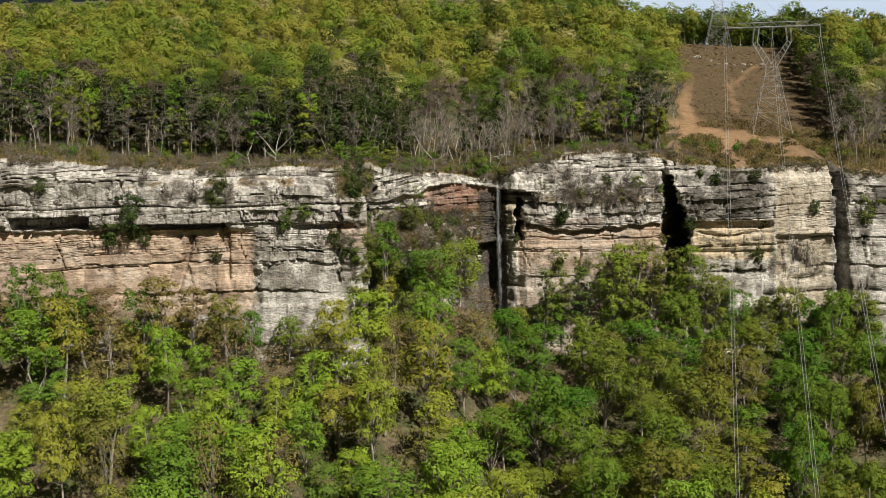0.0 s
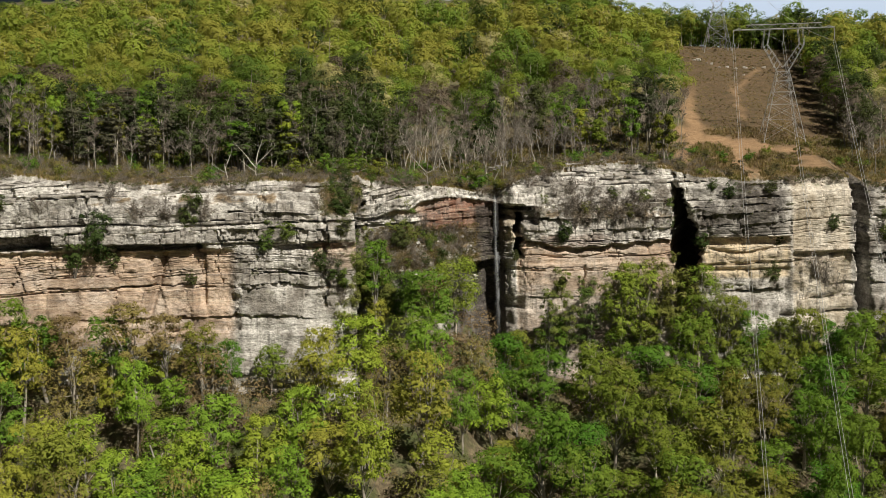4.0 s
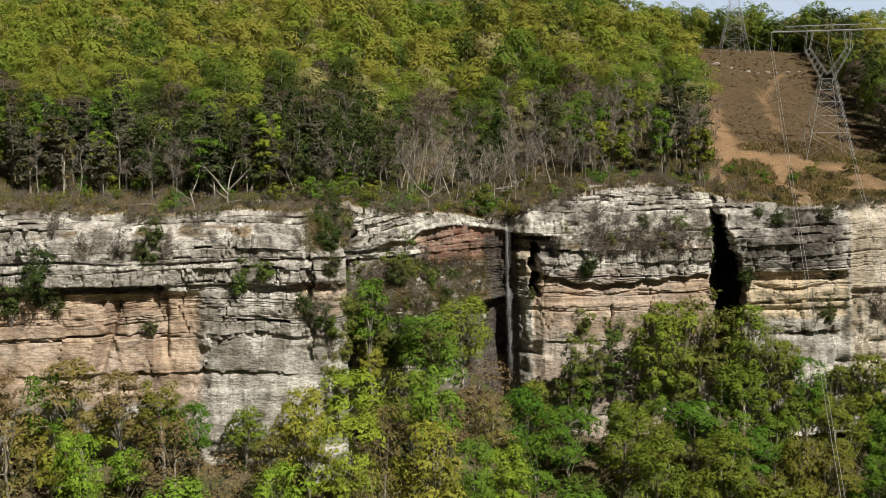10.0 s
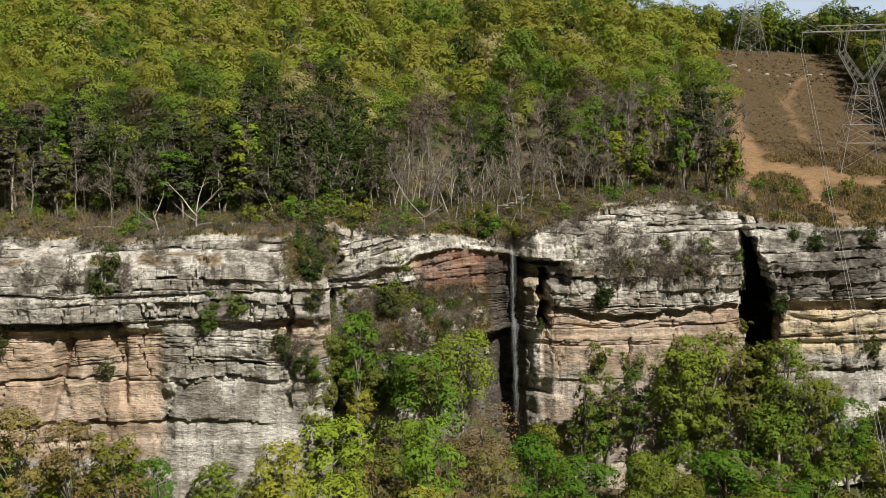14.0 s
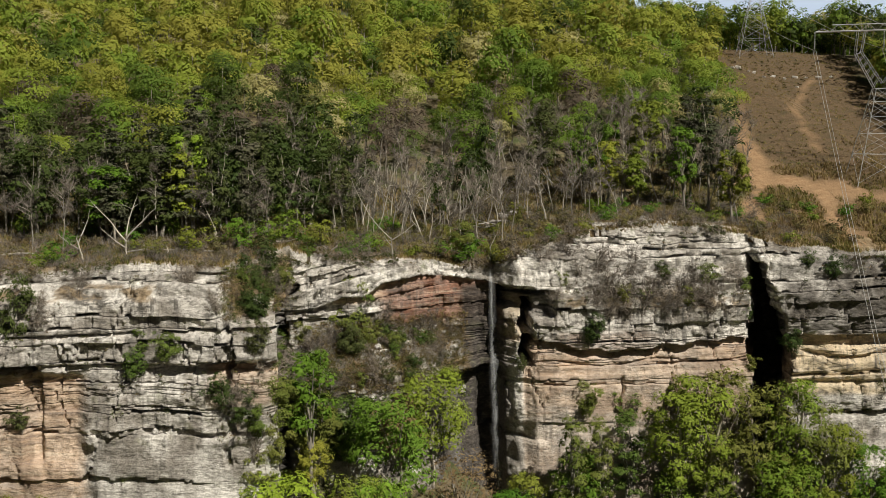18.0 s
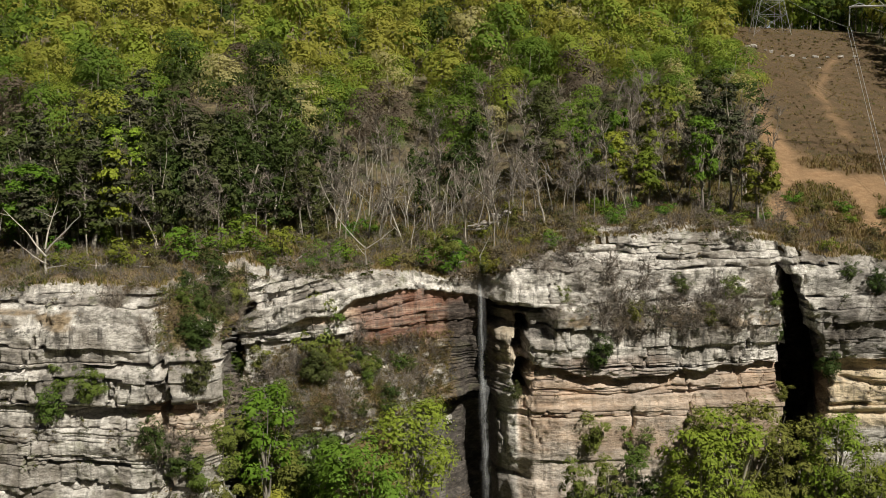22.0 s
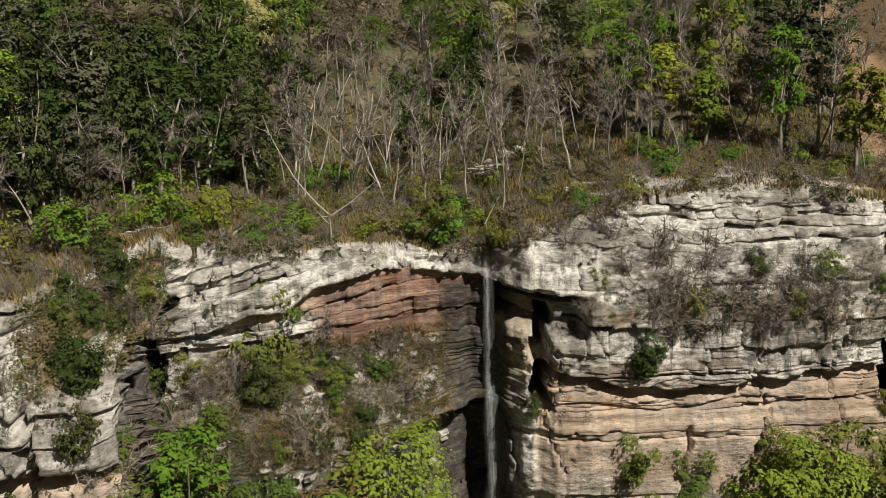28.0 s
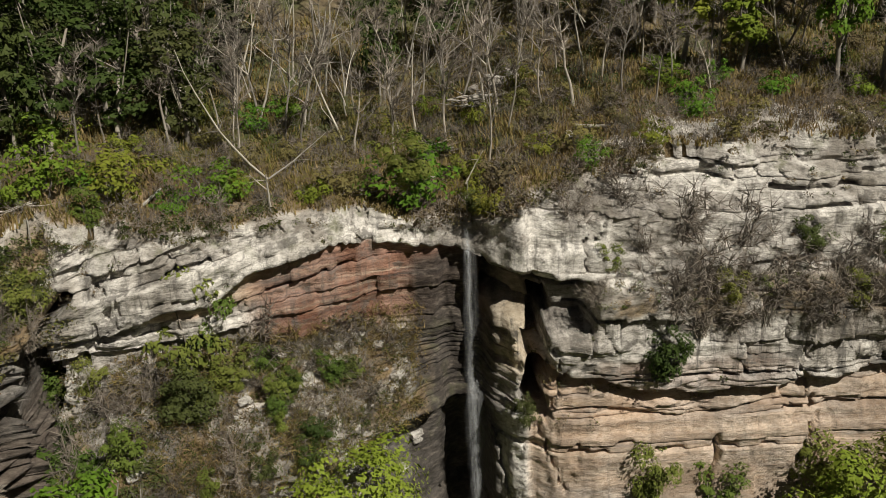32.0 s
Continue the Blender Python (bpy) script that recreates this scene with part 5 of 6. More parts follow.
for x, y, size in [(9.6, 256.5, 2.1), (-14, 251.5, 1.8), (-19, 249, 2.0), (-24.5, 240, 1.8), (3, 257.5, 1.4), (-6.5, 253.5, 1.5), (17, 257, 1.3), (-31, 236, 1.6), (-50, 234, 1.5), (24, 259, 1.3)]:
    m = pose(x, y, float(ground_z(x, y)), 0, 0, 37 * x) @ Matrix.Diagonal((size, size, size * 0.9, 1))
    copy_thing(shrubs[1 if size > 1.45 else 3], m).matrix_basis = m


# plants rooted on ledges and in clefts of the cliff
def on_face(x, z):
    return float(cliff_surface(np.array([x]), np.array([z]))[0][0])


LEDGE_PLANTS = [("d", -93.5, 87, 3.5), ("D", -53.6, 83, 7.6), ("D", -77.9, 75.5, 8.2), ("D", -72.4, 76.5, 7.6), ("d", -69.5, 74.3, 4.1), ("g", -32.4, 80.3, 3.5),
                ("g", -37.3, 77.8, 4.3), ("d", -52.7, 71, 3.2), ("d", -21.4, 84.6, 4.9), ("d", -23.2, 72, 4.3), ("b", 34.1, 83.5, 4.1), ("d", 68.9, 85, 3.8),
                ("d", 78.3, 85.8, 3.2), ("g", 57, 77, 4.1), ("d", 81, 73.8, 4.6), ("d", 79.5, 66, 4.9), ("d", 62.8, 73.2, 3.8), ("b", 89.2, 68, 5.4), ("g", 106.9, 75, 6.8),
                ("d", -21.6, 89, 4.1), ("G", -9.0, 77.2, 7.8), ("d", -8.6, 75.2, 5.0), ("g", -9, 79, 6.2), ("b", -4, 78.6, 5.9), ("b", 4, 77.2, 4.1), ("g", -2.2, 75.4, 3.2), ("g", 1.7, 75.4, 2.7),
                ("g", -18.8, 73, 4.3), ("b", -15.7, 72.6, 5.4), ("d", 29.2, 76.2, 4.9), ("b", 32.4, 81, 4.9), ("b", 35.3, 80.6, 4.6), ("g", 38.7, 80.8, 3.0), ("g", 45.1, 81.2, 3.2),
                ("b", 48.6, 81, 4.1), ("g", 25.2, 84.6, 2.2), ("g", 28.2, 64.4, 5.4), ("g", 34.7, 62.5, 4.9), ("g", 45.1, 63.5, 6.8), ("d", 18.4, 71.2, 2.4), ("g", 9, 90.4, 4.6),
                ("d", 14.7, 87.8, 2.2), ("g", -36.1, 81.2, 3.0), ("d", -24.8, 74, 4.1), ("g", -18, 75.4, 3.8), ("g", -16.9, 67, 4.6), ("g", 60.4, 76.6, 3.8), ("g", 60, 72.8, 4.1),
                ("b", 41.5, 80.8, 4.3), ("b", 37, 83.5, 3.8), ("b", 52, 80.5, 3.5), ("b", 24, 82.6, 2.7), ("b", 92, 66, 5.4), ("b", 96, 64, 5.4), ("d", 94, 77, 3.5), ("b", 0.5, 76.6, 3.5), ("d", -20.6, 86, 4), ("d", -21.3, 81, 4.5), ("b", -20, 78, 5), ("g", -19, 70.5, 5), ("b", -17.2, 79, 5), ("b", -14.5, 76, 5), ("g", -13, 73, 4), ("d", -21.4, 91, 4), ("b", -23, 90.5, 4), ("g", -15.5, 90.6, 3), ("b", 33, 84.5, 6), ("b", 36, 86.5, 5.5), ("b", 31, 88, 5), ("b", 40, 83.5, 5.5), ("b", 44, 83, 5), ("b", 47, 86, 4.5), ("b", 28, 86, 4), ("b", 51, 83, 4.5), ("d", 42, 85.5, 3), ("g", 49, 84.5, 3.2), ("b", 22, 88.5, 3.5), ("b", 26.5, 89.5, 3.5), ("g", 35, 82, 3), ("b", -30, 90, 3.5), ("b", -45, 89, 4), ("b", -58, 86, 5), ("b", -85, 88, 4), ("b", -70, 89.5, 4), ("b", 72, 86.5, 3), ("d", 65, 87, 2.5), ("D", 58.6, 83, 4), ("d", 59.5, 79.5, 4), ("g", 61, 70, 5), ("d", 60, 67, 5), ("b", -17.5, 84, 4), ("g", -16, 71, 4.5), ("g", -6, 76.2, 3.5), ("b", 6.5, 76.3, 3.6), ("d", -12.5, 70, 4.5), ("b", 2, 78, 4), ("g", -21, 70, 4), ("g", -19.6, 66, 5), ("g", -20.4, 62.5, 5), ("b", -23, 74.5, 4), ("g", -19.4, 78, 3.5), ("b", -21.5, 67.5, 4), ("D", 58, 76, 4.5), ("d", 57.5, 71, 5), ("G", 59.5, 65, 5.5), ("b", 30, 82.5, 5), ("b", 38, 81.5, 5.5), ("b", 43, 81.5, 5), ("b", 47, 82.5, 5), ("b", 54, 85, 4), ("b", -1, 74, 4), ("b", 4.5, 74.5, 4), ("b", -12, 77, 4), ("b", -5, 72.5, 4), ("d", -3, 71.5, 3), ("b", -26, 87, 3), ("b", -64, 86, 4.5), ("b", -50, 86, 5)]
r = np.random.default_rng(9)
for k in range(20):
    LEDGE_PLANTS.append(("dbgbd"[k % 5], float(r.uniform(-18.1, -15.6)) if k < 10 else float(r.uniform(-24, -18.6)), 67 + 1.4 * k if k < 10 else 85 + 0.55 * (k - 10), float(r.uniform(2.4, 4.0))))
for k in range(30):
    LEDGE_PLANTS.append(("bbgbd"[k % 5], float(r.uniform(-15, 8.5)), float(r.uniform(69.5, 78)), float(r.uniform(1.3, 3.0))))
for k in range(5):
    LEDGE_PLANTS.append(("dgd"[k % 3], 55.3 + 0.1 * k, 66 + 4.2 * k, 2.6))
ledge_kinds = {"g": [bush(600 + i, 1.0, 1.0, 0.052, SHRUB, "leafy green bush rooted on a cliff ledge", 44, 100) for i in range(2)],
               "d": [bush(610 + i, 1.0, 1.0, 0.05, DARK_LEAF, "dark evergreen bush rooted on a cliff ledge", 50, 95) for i in range(2)],
               "b": [bare_bush(620 + i, 1.0, 1.0, "bare grey twiggy bush hanging on a cliff ledge", 130) for i in range(2)]}
for kind, x, z, size in LEDGE_PLANTS:
    proto = ledge_kinds[kind.lower()][int(r.integers(2))]
    tall = 1.25 if kind in "DG" else 1.0
    m = pose(x + float(bend(x, z)), on_face(x, z) + 0.15, z - 0.2 * size, 12, 0, r.uniform(0, 360)) @ Matrix.Diagonal((size, size * 0.8, size * tall, 1))
    if "set" not in proto:
        proto["set"] = 1
        proto.matrix_basis = m
    else:
        copy_thing(proto, m).matrix_basis = m
for k in ledge_kinds.values():
    for proto in k:
        if "set" in proto:
            del proto["set"]

# tufts and creepers wherever the rock gives a ledge
def ledge_growth():
    r = np.random.default_rng(19)
    x, z = r.uniform(-108, 108, 60000), r.uniform(60, 92, 60000)
    z = np.minimum(z, top_z(x) - 0.3)
    y0, y1 = cliff_surface(x, z)[0], cliff_surface(x, z + 0.45)[0]
    rough_patch = vnoise(x * 0.09, z * 0.12, 99)
    shelf_zone = box(x, -17, 9, 2) * box(z, 68, 79, 1.5)
    lush = 2 * shelf_zone + box(x, -26, -16, 1) + box(x, 24, 56, 2) * box(z, 79, 84, 1) + box(x, 76, 100, 3) * box(z, 55, 72, 3)
    ok = (y1 - y0 > 0.42 - 0.3 * np.clip(shelf_zone, 0, 1)) & (r.uniform(0, 1, len(x)) < 0.012 + 0.35 * lush + 0.16 * step(0.6, 0.75, rough_patch))
    ok &= ~((x > 10) & (x < 18))
    x, y, z = x[ok], y0[ok], z[ok]
    n = len(x)
    size = r.uniform(0.2, 0.6, n) * (1 + 0.5 * (z < 76))
    V, F = leaves(r, np.stack([x + bend(x, z), y + 0.1, z + 0.2], 1), size, 26, 0.17, 0.8, 0.6)
    hue = np.repeat(np.clip(r.uniform(-0.1, 1.0, n), 0, 1), 26 * 3)
    gz = np.where(np.arange(620) < 420, r.uniform(84.6, 91, 620), r.uniform(66, 84, 620))
    gx = np.where(gz > 84.5, r.uniform(-25.5, -18.0, 620), r.uniform(-18.3, -16.0, 620))
    V2, F2 = leaves(r, np.stack([gx + bend(gx, gz), cliff_surface(gx, gz)[0] + 0.1, gz], 1), r.uniform(0.4, 1.1, 620), 34, 0.2, 0.9, 0.6)
    hue = np.concatenate([hue, np.repeat(np.clip(fbm(gx * 0.5, gz * 0.3, 37) * 1.5 - 0.3 + r.normal(0, 0.2, 620), 0, 1), 102)])
    V, F = np.concatenate([V, V2]), np.concatenate([F, F2 + len(V)])
    tagged(new("ledge_greenery", mesh_from("ledge_greenery", V, F, SCRUB, [("hue", hue)])), "small tufts and creepers on the ledges of the cliff", "plants", kind="stuff")
    pick = r.uniform(0, 1, n) < 0.6
    k = 16
    roots = np.repeat(np.stack([x + bend(x, z), y, z + 0.2], 1)[pick], k, 0) + r.normal(0, 0.2, (k * int(pick.sum()), 3))
    V, F = spikes(r, roots, r.normal(0, 0.7, roots.shape) + np.array([0, -0.3, 0.15]), 0.9, 0.04)
    tagged(new("ledge_twigs", mesh_from("ledge_twigs", V, F, TWIG)), "dry twigs and roots hanging on the ledges", "plants", kind="stuff")


ledge_growth()


def shelf_grass():
    r = np.random.default_rng(29)
    n, k = 1100, 16
    x, z = r.uniform(-15, 9.5, n), r.uniform(70, 79.5, n)
    y = cliff_surface(x, z)[0]
    root = np.repeat(np.stack([x, y, z], 1), k, 0) + r.normal(0, 0.28, (n * k, 3))
    V, F = spikes(r, root, r.normal(0, 0.5, (n * k, 3)) + np.array([0, -0.6, 0.6]), 1.05, 0.07)
    hue = np.repeat(np.clip(fbm(x * 0.25, z * 0.4, 30) + r.normal(0, 0.15, n), 0, 1), k * 3)
    tagged(new("shelf_grass", mesh_from("shelf_grass", V, F, DRY, [("hue", hue)])), "straw-coloured grass on the rubble shelf of the cliff", "grass", kind="stuff")


shelf_grass()


# dead trees on the brink
def dead_tree(seed, limbs, label, radius=0.22):
    """Each limb: start, way, length, thickness; the first is the trunk."""
    r = np.random.default_rng(seed)
    root = new("dead_tree")
    for i, (start, way, length, thick) in enumerate(limbs):
        path = limb(r, start, way, length, radius * thick, 7, wander=0.16, tip=0.3)
        V, F = tubes([path], 6)
        part("trunk" if i == 0 else "limb", mesh_from("dead_limb", V, F, DEAD, smooth=True), root)
        sub = [limb(r, path[k][0], np.array(way) + r.normal(0, 0.8, 3) * np.linalg.norm(way), length * r.uniform(0.15, 0.35), radius * thick * 0.35, 3, wander=0.4) for k in r.integers(2, 8, 4 if i else 2)]
        V, F = tubes(sub, 4)
        tagged(part("branchlet", mesh_from("branchlet", V, F, DEAD, smooth=True), root), kind="stuff")
    return tagged(root, label, "tree")


def stand(ob, x, y, turn=0.0, sink=0.2):
    ob.matrix_basis = pose(x, y, float(ground_z(x, y)) - sink, 0, 0, turn)
    return ob


stand(dead_tree(701, [((0, 0, -0.6), (-0.05, 0, 1), 4.2, 1.0), ((-0.1, 0, 3.2), (-8.4, 1.5, 7.0), 12.5, 0.62), ((0, 0, 3.2), (5.2, 0.6, 2.4), 6, 0.55), ((-0.1, 0, 2.2), (-1.6, -0.4, 1.2), 2.4, 0.4)], "bleached dead tree with a long leaning limb on the cliff edge", 0.15), -2.2, 252.5)
stand(dead_tree(702, [((0, 0, -0.6), (0.05, 0, 1), 4, 1.0), ((0, 0, 2.5), (-3, 1, 4), 6.5, 0.7), ((0, 0, 3), (3, 0.5, 4), 6, 0.7), ((0, 0, 1.6), (-3.5, -0.5, 1.6), 4, 0.5), ((0, 0, 1), (3.5, 0, 0.8), 4.2, 0.5), ((0, 0, 3.4), (0.3, 0.3, 4), 5.5, 0.6)], "bleached dead tree with many crooked limbs on the cliff edge", 0.2), -40, 234)
stand(dead_tree(703, [((0, 0, -0.6), (-0.3, 0, 1), 4.5, 1.0), ((-0.6, 0, 2), (-3.2, 0, 1.4), 4.5, 0.6), ((-0.8, 0, 3), (1.5, 0.5, 3), 4, 0.6)], "grey dead snag with broken limbs on the cliff edge", 0.17), -46, 234)
for q, (x, y) in enumerate([(-10.3, 268), (-5.5, 269), (-1, 271), (10.2, 272), (17.5, 274), (-13, 266), (3.5, 268), (-20, 268), (-8, 275), (1, 279), (8, 283), (22, 281), (28, 277), (14, 285), (35, 284), (-3, 283), (41, 275), (-24, 262)]):
    rr = np.random.default_rng(720 + q)
    stand(dead_tree(720 + q, [((0, 0, -0.6), (rr.normal(0, 0.12), 0, 1), rr.uniform(9, 13), 1.0)] + [((0, 0, h), (rr.normal(0, 0.5), rr.normal(0, 0.4), 1), rr.uniform(4, 6.5), 0.5) for h in rr.uniform(3, 6, 4)], "pale leafless tree with upswept limbs behind the cliff edge", 0.15), x, y)
stand(dead_tree(740, [((0, 0, -0.6), (0.02, 0, 1), 4.2, 1.0), ((0, 0, 3), (0.8, 0, 2.4), 3.4, 0.6)], "pale broken snag beside the head of the waterfall", 0.14), 14.0, 255.5)
for q, (x, y, ln, az) in enumerate([(-58, 237, 9, 8), (27, 262, 5, -12), (19, 275, 7, 20), (52, 258, 6, 4), (-30, 236, 6, -25), (12, 263, 5, 35), (-12, 251.5, 5, 60)]):
    V, F = tubes([limb(np.random.default_rng(750 + q), (-ln / 2, 0, 0.25), (1, 0, 0.04), ln, 0.2, 6, wander=0.12, tip=0.5)], 7)
    log = tagged(new("fallen_log", mesh_from("fallen_log", V, F, DEAD, smooth=True)), "weathered grey fallen log lying in the scrub", "log", "fallen logs")
    log.matrix_basis = pose(x, y, float(ground_z(x, y)), 0, 0, az)


# tangles of fallen branches in the scrub
def brush_pile(seed):
    r = np.random.default_rng(seed)
    root = new("brush_pile")
    for k in range(16):
        a = r.uniform(0, math.pi)
        start = np.array([-math.cos(a) * 1.8, -math.sin(a) * 1.0, r.uniform(0.1, 0.7)]) + r.normal(0, 0.4, 3) * np.array([1, 1, 0.2])
        V, F = tubes([limb(r, start, (math.cos(a), math.sin(a) * 0.6, r.normal(0, 0.12)), r.uniform(2.2, 4.6), r.uniform(0.04, 0.09), 4, wander=0.2, tip=0.3)], 4)
        part("branch", mesh_from("branch", V, F, DEAD if k % 3 else TWIG, smooth=True), root)
    return tagged(root, "tangled pile of grey fallen branches in the scrub", "branches", "brush piles")


piles = [brush_pile(780 + i) for i in range(3)]
pile_spots = [(17, 276, 1.5), (-14, 250.5, 1.0), (-34, 236, 1.1), (26, 259, 0.9), (4, 258, 1.0), (-20, 246, 1.0), (-62, 234, 1.2), (36, 262, 0.9), (12, 268, 1.2)]
for k, (x, y, size) in enumerate(pile_spots):
    m = pose(x, y, float(ground_z(x, y)) - 0.1, 0, 0, 47 * k) @ Matrix.Diagonal((size, size, size, 1))
    (piles[k] if k < 3 else copy_thing(piles[k % 3], m)).matrix_basis = m


# loose blocks on the brink, the rubble shelf and the hill
def boulder(seed):
    r = np.random.default_rng(seed)
    bm = bmesh.new()
    bmesh.ops.create_icosphere(bm, subdivisions=2, radius=1.0)
    for v in bm.verts:
        p = v.co.copy()
        for a_ in range(3):
            p[a_] = max(-0.62, min(0.62, p[a_])) * (1, 0.8, 0.55)[a_]
        v.co = p + Vector(r.normal(0, 0.05, 3))
    me = bpy.data.meshes.new("boulder")
    bm.to_mesh(me)
    bm.free()
    for key, val in (("streak", 0.5), ("moss", 0.3), ("tone", 0.5)):
        at = me.attributes.new(key, "FLOAT", "POINT")
        at.data.foreach_set("value", np.full(len(me.vertices), val, dtype=np.float32))
    me.materials.append(ROCK)
    return me


STONES = [boulder(800 + i) for i in range(4)]
r = np.random.default_rng(21)
blocks = [(x, y, float(ground_z(x, y)), s) for x, y, s in [(19, 279, 2.0), (21, 280.5, 1.5), (17, 280, 1.3), (23.5, 279.5, 1.2), (24, 262, 0.9), (10, 262, 0.8), (25, 256, 0.9), (33, 257, 0.7), (41, 257, 0.8), (60, 256, 0.8), (97, 381, 1.0), (99, 382, 1.3), (101.5, 380.5, 0.9), (104, 382.5, 1.2), (106.5, 381, 1.0), (110, 383, 1.2), (113, 382, 0.9), (117, 384, 1.3), (120, 383, 1.0), (124, 384, 1.2), (128, 384, 0.9), (112, 370, 0.8), (75, 255, 0.7)]]
for i in range(95):
    x, z = r.uniform(-15, 9), r.uniform(64, 77.5)
    blocks.append((x, on_face(x, z) - 0.1, z, r.uniform(0.3, 1.15)))
for x, y, z, s in blocks:
    ob = tagged(new("boulder", STONES[int(r.integers(4))]), "pale sandstone block lying loose", "boulder", "loose blocks")
    ob.matrix_basis = pose(x, y, z + 0.1 * s, r.normal(0, 14), r.normal(0, 14), r.uniform(0, 360)) @ Matrix.Diagonal((s, s * r.uniform(0.7, 1.1), s * r.uniform(0.6, 1), 1))

# ---- waterfall ----
def waterfall():
    root = tagged(new("waterfall"), "thin white waterfall dropping over the cliff lip", "waterfall")
    z = np.linspace(86.5, 49.0, 60)
    t = (86.5 - z) / 37.5
    wall = np.min([cliff_surface(x + 0.9 * t ** 1.5, np.minimum(z, 86.0))[0] for x in (13.2, 13.9, 14.6)], 0)
    fall_y = np.minimum.accumulate(np.minimum(wall[0] - 0.1 - 1.5 * np.sqrt(t), np.maximum(wall - 0.4, wall[0] - 3.2)))
    for k, (off, wide, veil, push) in enumerate([(0, 0.42, 0.62, 0), (-0.1, 0.8, 0.55, -0.3), (0.12, 1.3, 0.42, -0.6)]):
        r = np.random.default_rng(60 + k)
        cols = 13
        u = np.linspace(-1, 1, cols)
        w = wide * (0.35 + 0.65 * np.sqrt(t)) * (0.9 + 0.2 * vnoise(z * 0.4, z * 0, 60 + k))
        X = (13.9 + off + 0.9 * t ** 1.5 + 0.25 * (vnoise(z * 0.5, z * 0, 64 + k) - 0.5) * t)[:, None] + u[None, :] * w[:, None] * (0.8 + 0.4 * vnoise(z[:, None] * 0.9 + 0 * u[None, :], u[None, :] * 1.5 + 0 * z[:, None], 67 + k))
        Y = np.repeat((fall_y + push * t)[:, None], cols, 1) - 0.03 * (1 - u[None, :] ** 2)
        Z = np.repeat(z[:, None], cols, 1)
        fade = ((1 - u ** 2) ** 1.7)[None, :] * veil * (0.75 + 0.25 * np.cos(t * 9 + k))[:, None] * step(-0.02, 0.06, t)[:, None]
        i = np.arange(60 * cols).reshape(60, cols)
        F = np.stack([i[:-1, :-1], i[:-1, 1:], i[1:, 1:], i[1:, :-1]], -1).reshape(-1, 4)
        part("water_veil", mesh_from("water_veil", np.stack([X, Y, Z], -1).reshape(-1, 3), F, WATER, [("veil", fade.ravel())], True), root)


waterfall()


# ---- power line ----
def bar(a, b, w):
    return [(np.array(a, float), w), (np.array(b, float), w)]


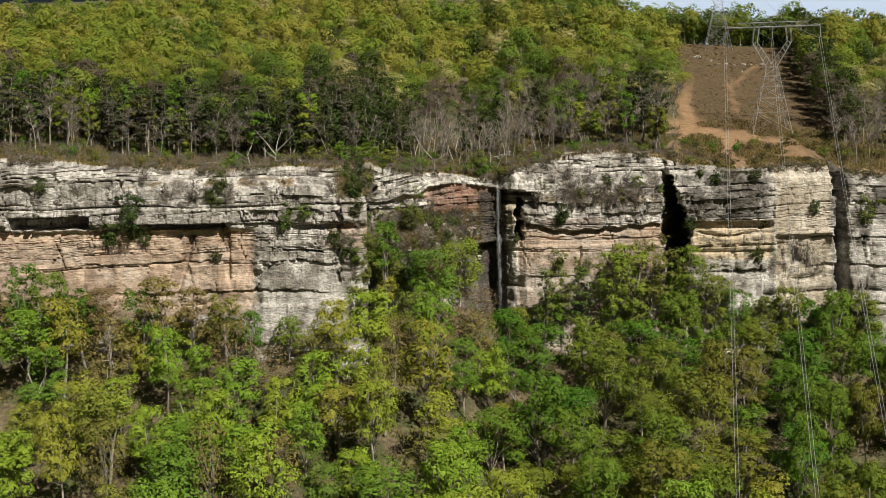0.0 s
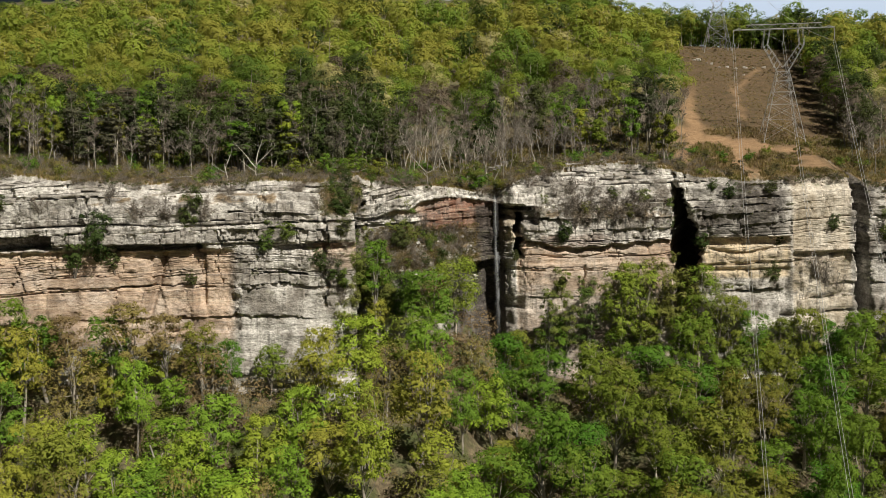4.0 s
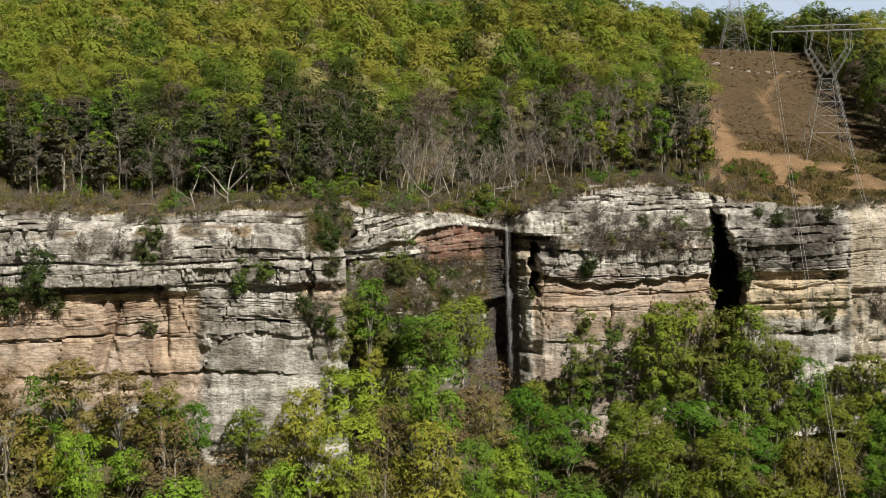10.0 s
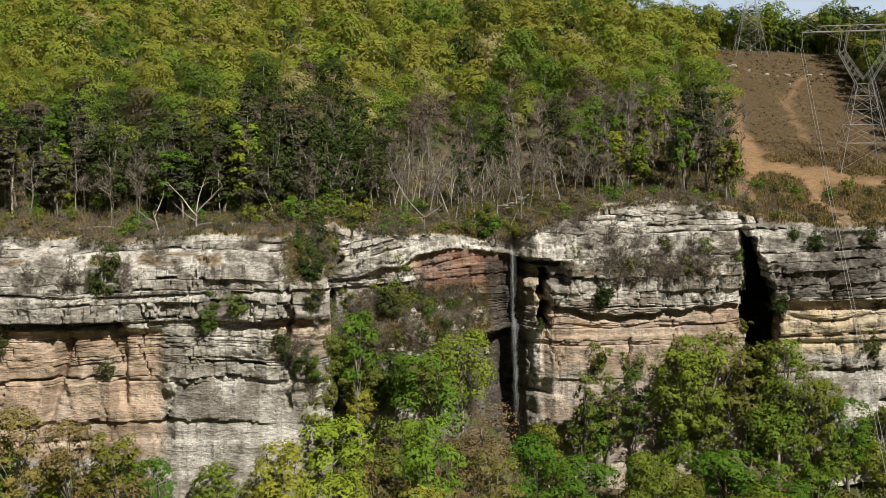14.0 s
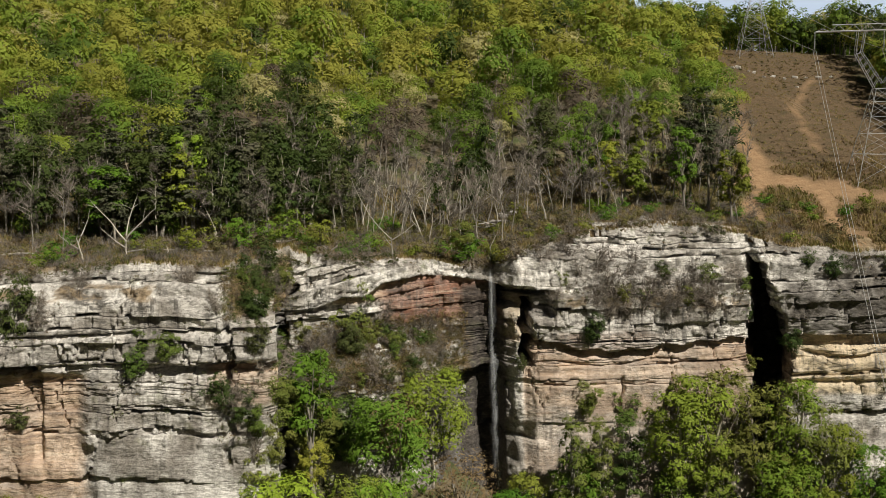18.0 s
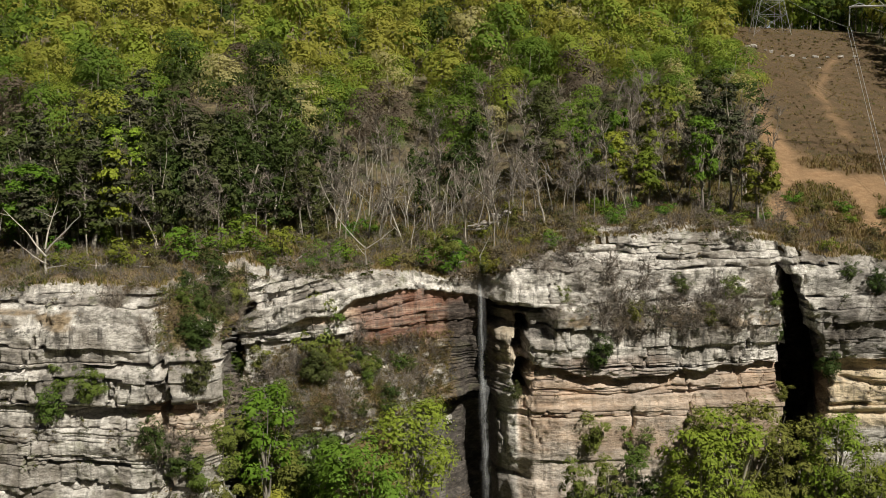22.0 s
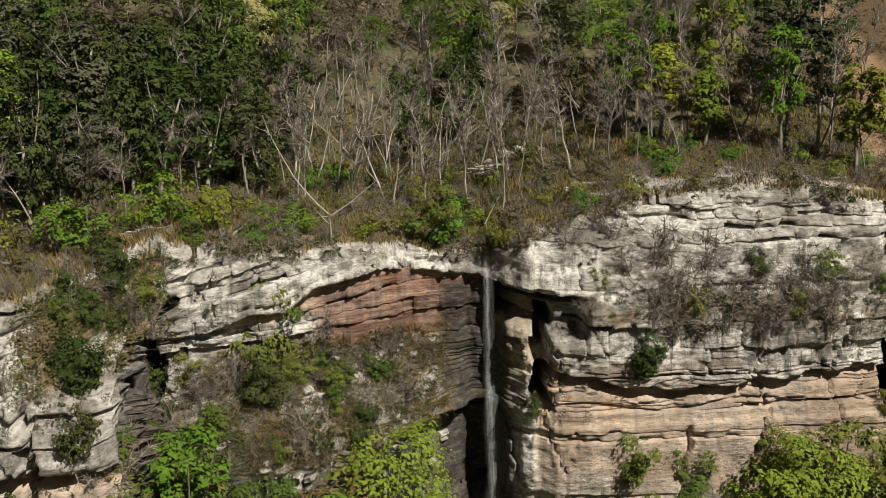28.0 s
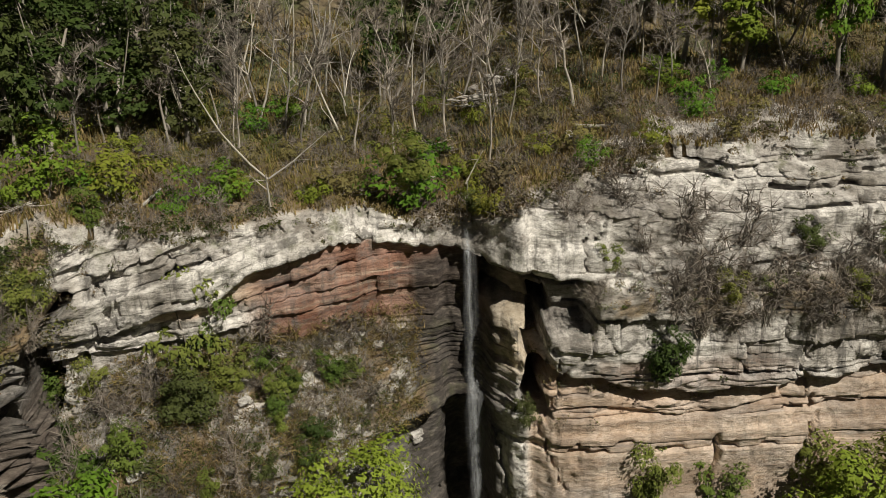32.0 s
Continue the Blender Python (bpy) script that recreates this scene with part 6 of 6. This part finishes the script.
def pylon(name, label, height=30.0, foot=5.3, waist=1.5, arm=13.2):
    """A waisted lattice tower: four legs, braces, a Y-shaped head and a crossarm."""
    root = tagged(new(name), label, "pylon")
    hw, top = height * 0.62, height
    corners = [(-1, -1), (1, -1), (1, 1), (-1, 1)]

    def leg(sx, sy, t):
        return np.array([sx * (foot + (waist - foot) * t), sy * (foot + (waist - foot) * t), hw * t])

    for sx, sy in corners:
        V, F = tubes([[(leg(sx, sy, -0.04), 0.09), (leg(sx, sy, 1), 0.075)]], 4)
        part("leg", mesh_from("leg", V, F, STEEL), root)
    levels = [0.0, 0.30, 0.52, 0.70, 0.86, 1.0]
    for t0, t1 in zip(levels, levels[1:]):
        paths = []
        for (ax, ay), (bx, by) in zip(corners, corners[1:] + corners[:1]):
            paths += [bar(leg(ax, ay, t0), leg(bx, by, t1), 0.036), bar(leg(bx, by, t0), leg(ax, ay, t1), 0.036), bar(leg(ax, ay, t1), leg(bx, by, t1), 0.036)]
        for path in paths:
            V, F = tubes([path], 4)
            part("brace", mesh_from("brace", V, F, STEEL), root)
    for s in (-1, 1):
        paths = []
        outer = [np.array([s * waist, 0, hw]), np.array([s * 5.4, 0, hw + (top - hw) * 0.62]), np.array([s * 5.0, 0, top])]
        inner = [np.array([0, 0, hw + 1.0]), np.array([s * 4.2, 0, hw + (top - hw) * 0.64]), np.array([s * 3.6, 0, top])]
        for yy in (-0.7, 0.7):
            sh = np.array([0, yy, 0])
            paths += [bar(outer[0] + sh, outer[1] + sh, 0.07), bar(outer[1] + sh, outer[2] + sh, 0.07), bar(inner[0] + sh, inner[1] + sh, 0.06), bar(inner[1] + sh, inner[2] + sh, 0.09)]
            for q in np.linspace(0.05, 0.95, 6):
                paths.append(bar(outer[0] + (outer[1] - outer[0]) * q + sh, inner[0] + (inner[1] - inner[0]) * min(1, q + 0.12) + sh, 0.05))
        V, F = tubes(paths, 4)
        part("head_frame", mesh_from("head_frame", V, F, STEEL), root)
    paths = [bar((-arm, -0.7, top), (arm, -0.7, top), 0.11), bar((-arm, 0.7, top), (arm, 0.7, top), 0.11), bar((-arm * 0.75, 0, top + 1.3), (arm * 0.75, 0, top + 1.3), 0.09)]
    xs = np.linspace(-arm, arm, 19)
    for i, (a, b) in enumerate(zip(xs, xs[1:])):
        paths.append(bar((a, -0.7, top), (b, 0.7, top), 0.05))
        za, zb = [top + 1.3 * np.clip((arm - abs(v)) / (arm * 0.25), 0, 1) for v in (a, b)]
        paths.append(bar((a, 0, za if i % 2 else top), (b, 0, top if i % 2 else zb), 0.05))
    V, F = tubes(paths, 4)
    part("crossarm", mesh_from("crossarm", V, F, STEEL), root)
    for x in (-arm, 0, arm):
        n = 18
        prof = [(np.array([x, 0, top - 0.2 - 3.2 * q / n]), 0.16 if q % 2 else 0.06) for q in range(n + 1)]
        V, F = tubes([prof], 6)
        part("insulator", mesh_from("insulator", V, F, STEEL), root, "string of insulator discs")
    return root


P1 = (95.6, 287.0, float(ground_z(95.6, 287.0)))
P2 = (115.5, 415.0, float(ground_z(115.5, 415.0)))
near_pylon = pylon("pylon", "galvanised lattice power pylon standing in the cleared strip")
near_pylon.matrix_basis = pose(*P1, 0, 0, -10)
copy_thing(near_pylon, pose(*P2, 0, 0, -10))


def cable(a, b, sag, radius, label="power cable strung from the pylon down to the valley"):
    a, b = np.array(a, float), np.array(b, float)
    path = []
    for t in np.linspace(0, 1, 25):
        p = a + (b - a) * t
        p[2] -= sag * 4 * t * (1 - t)
        path.append((p, radius))
    V, F = tubes([path], 5)
    tagged(new("power_cable", mesh_from("power_cable", V, F, STEEL)), label, "cable", "power cables")


turn = Matrix.Rotation(radians(-10), 3, "Z")
for k in (-13.2, 0, 13.2):
    h = Vector((k, 0, 26.4))
    a, b = Vector(P1) + turn @ h, Vector(P2) + turn @ h
    cable(a, b, 3.0, 0.05)
    for o in (-0.3, 0.3):
        cable(a + Vector((o, 0, 0)), a + Vector((-59 + o, -230, -150)), 6.0, 0.038)
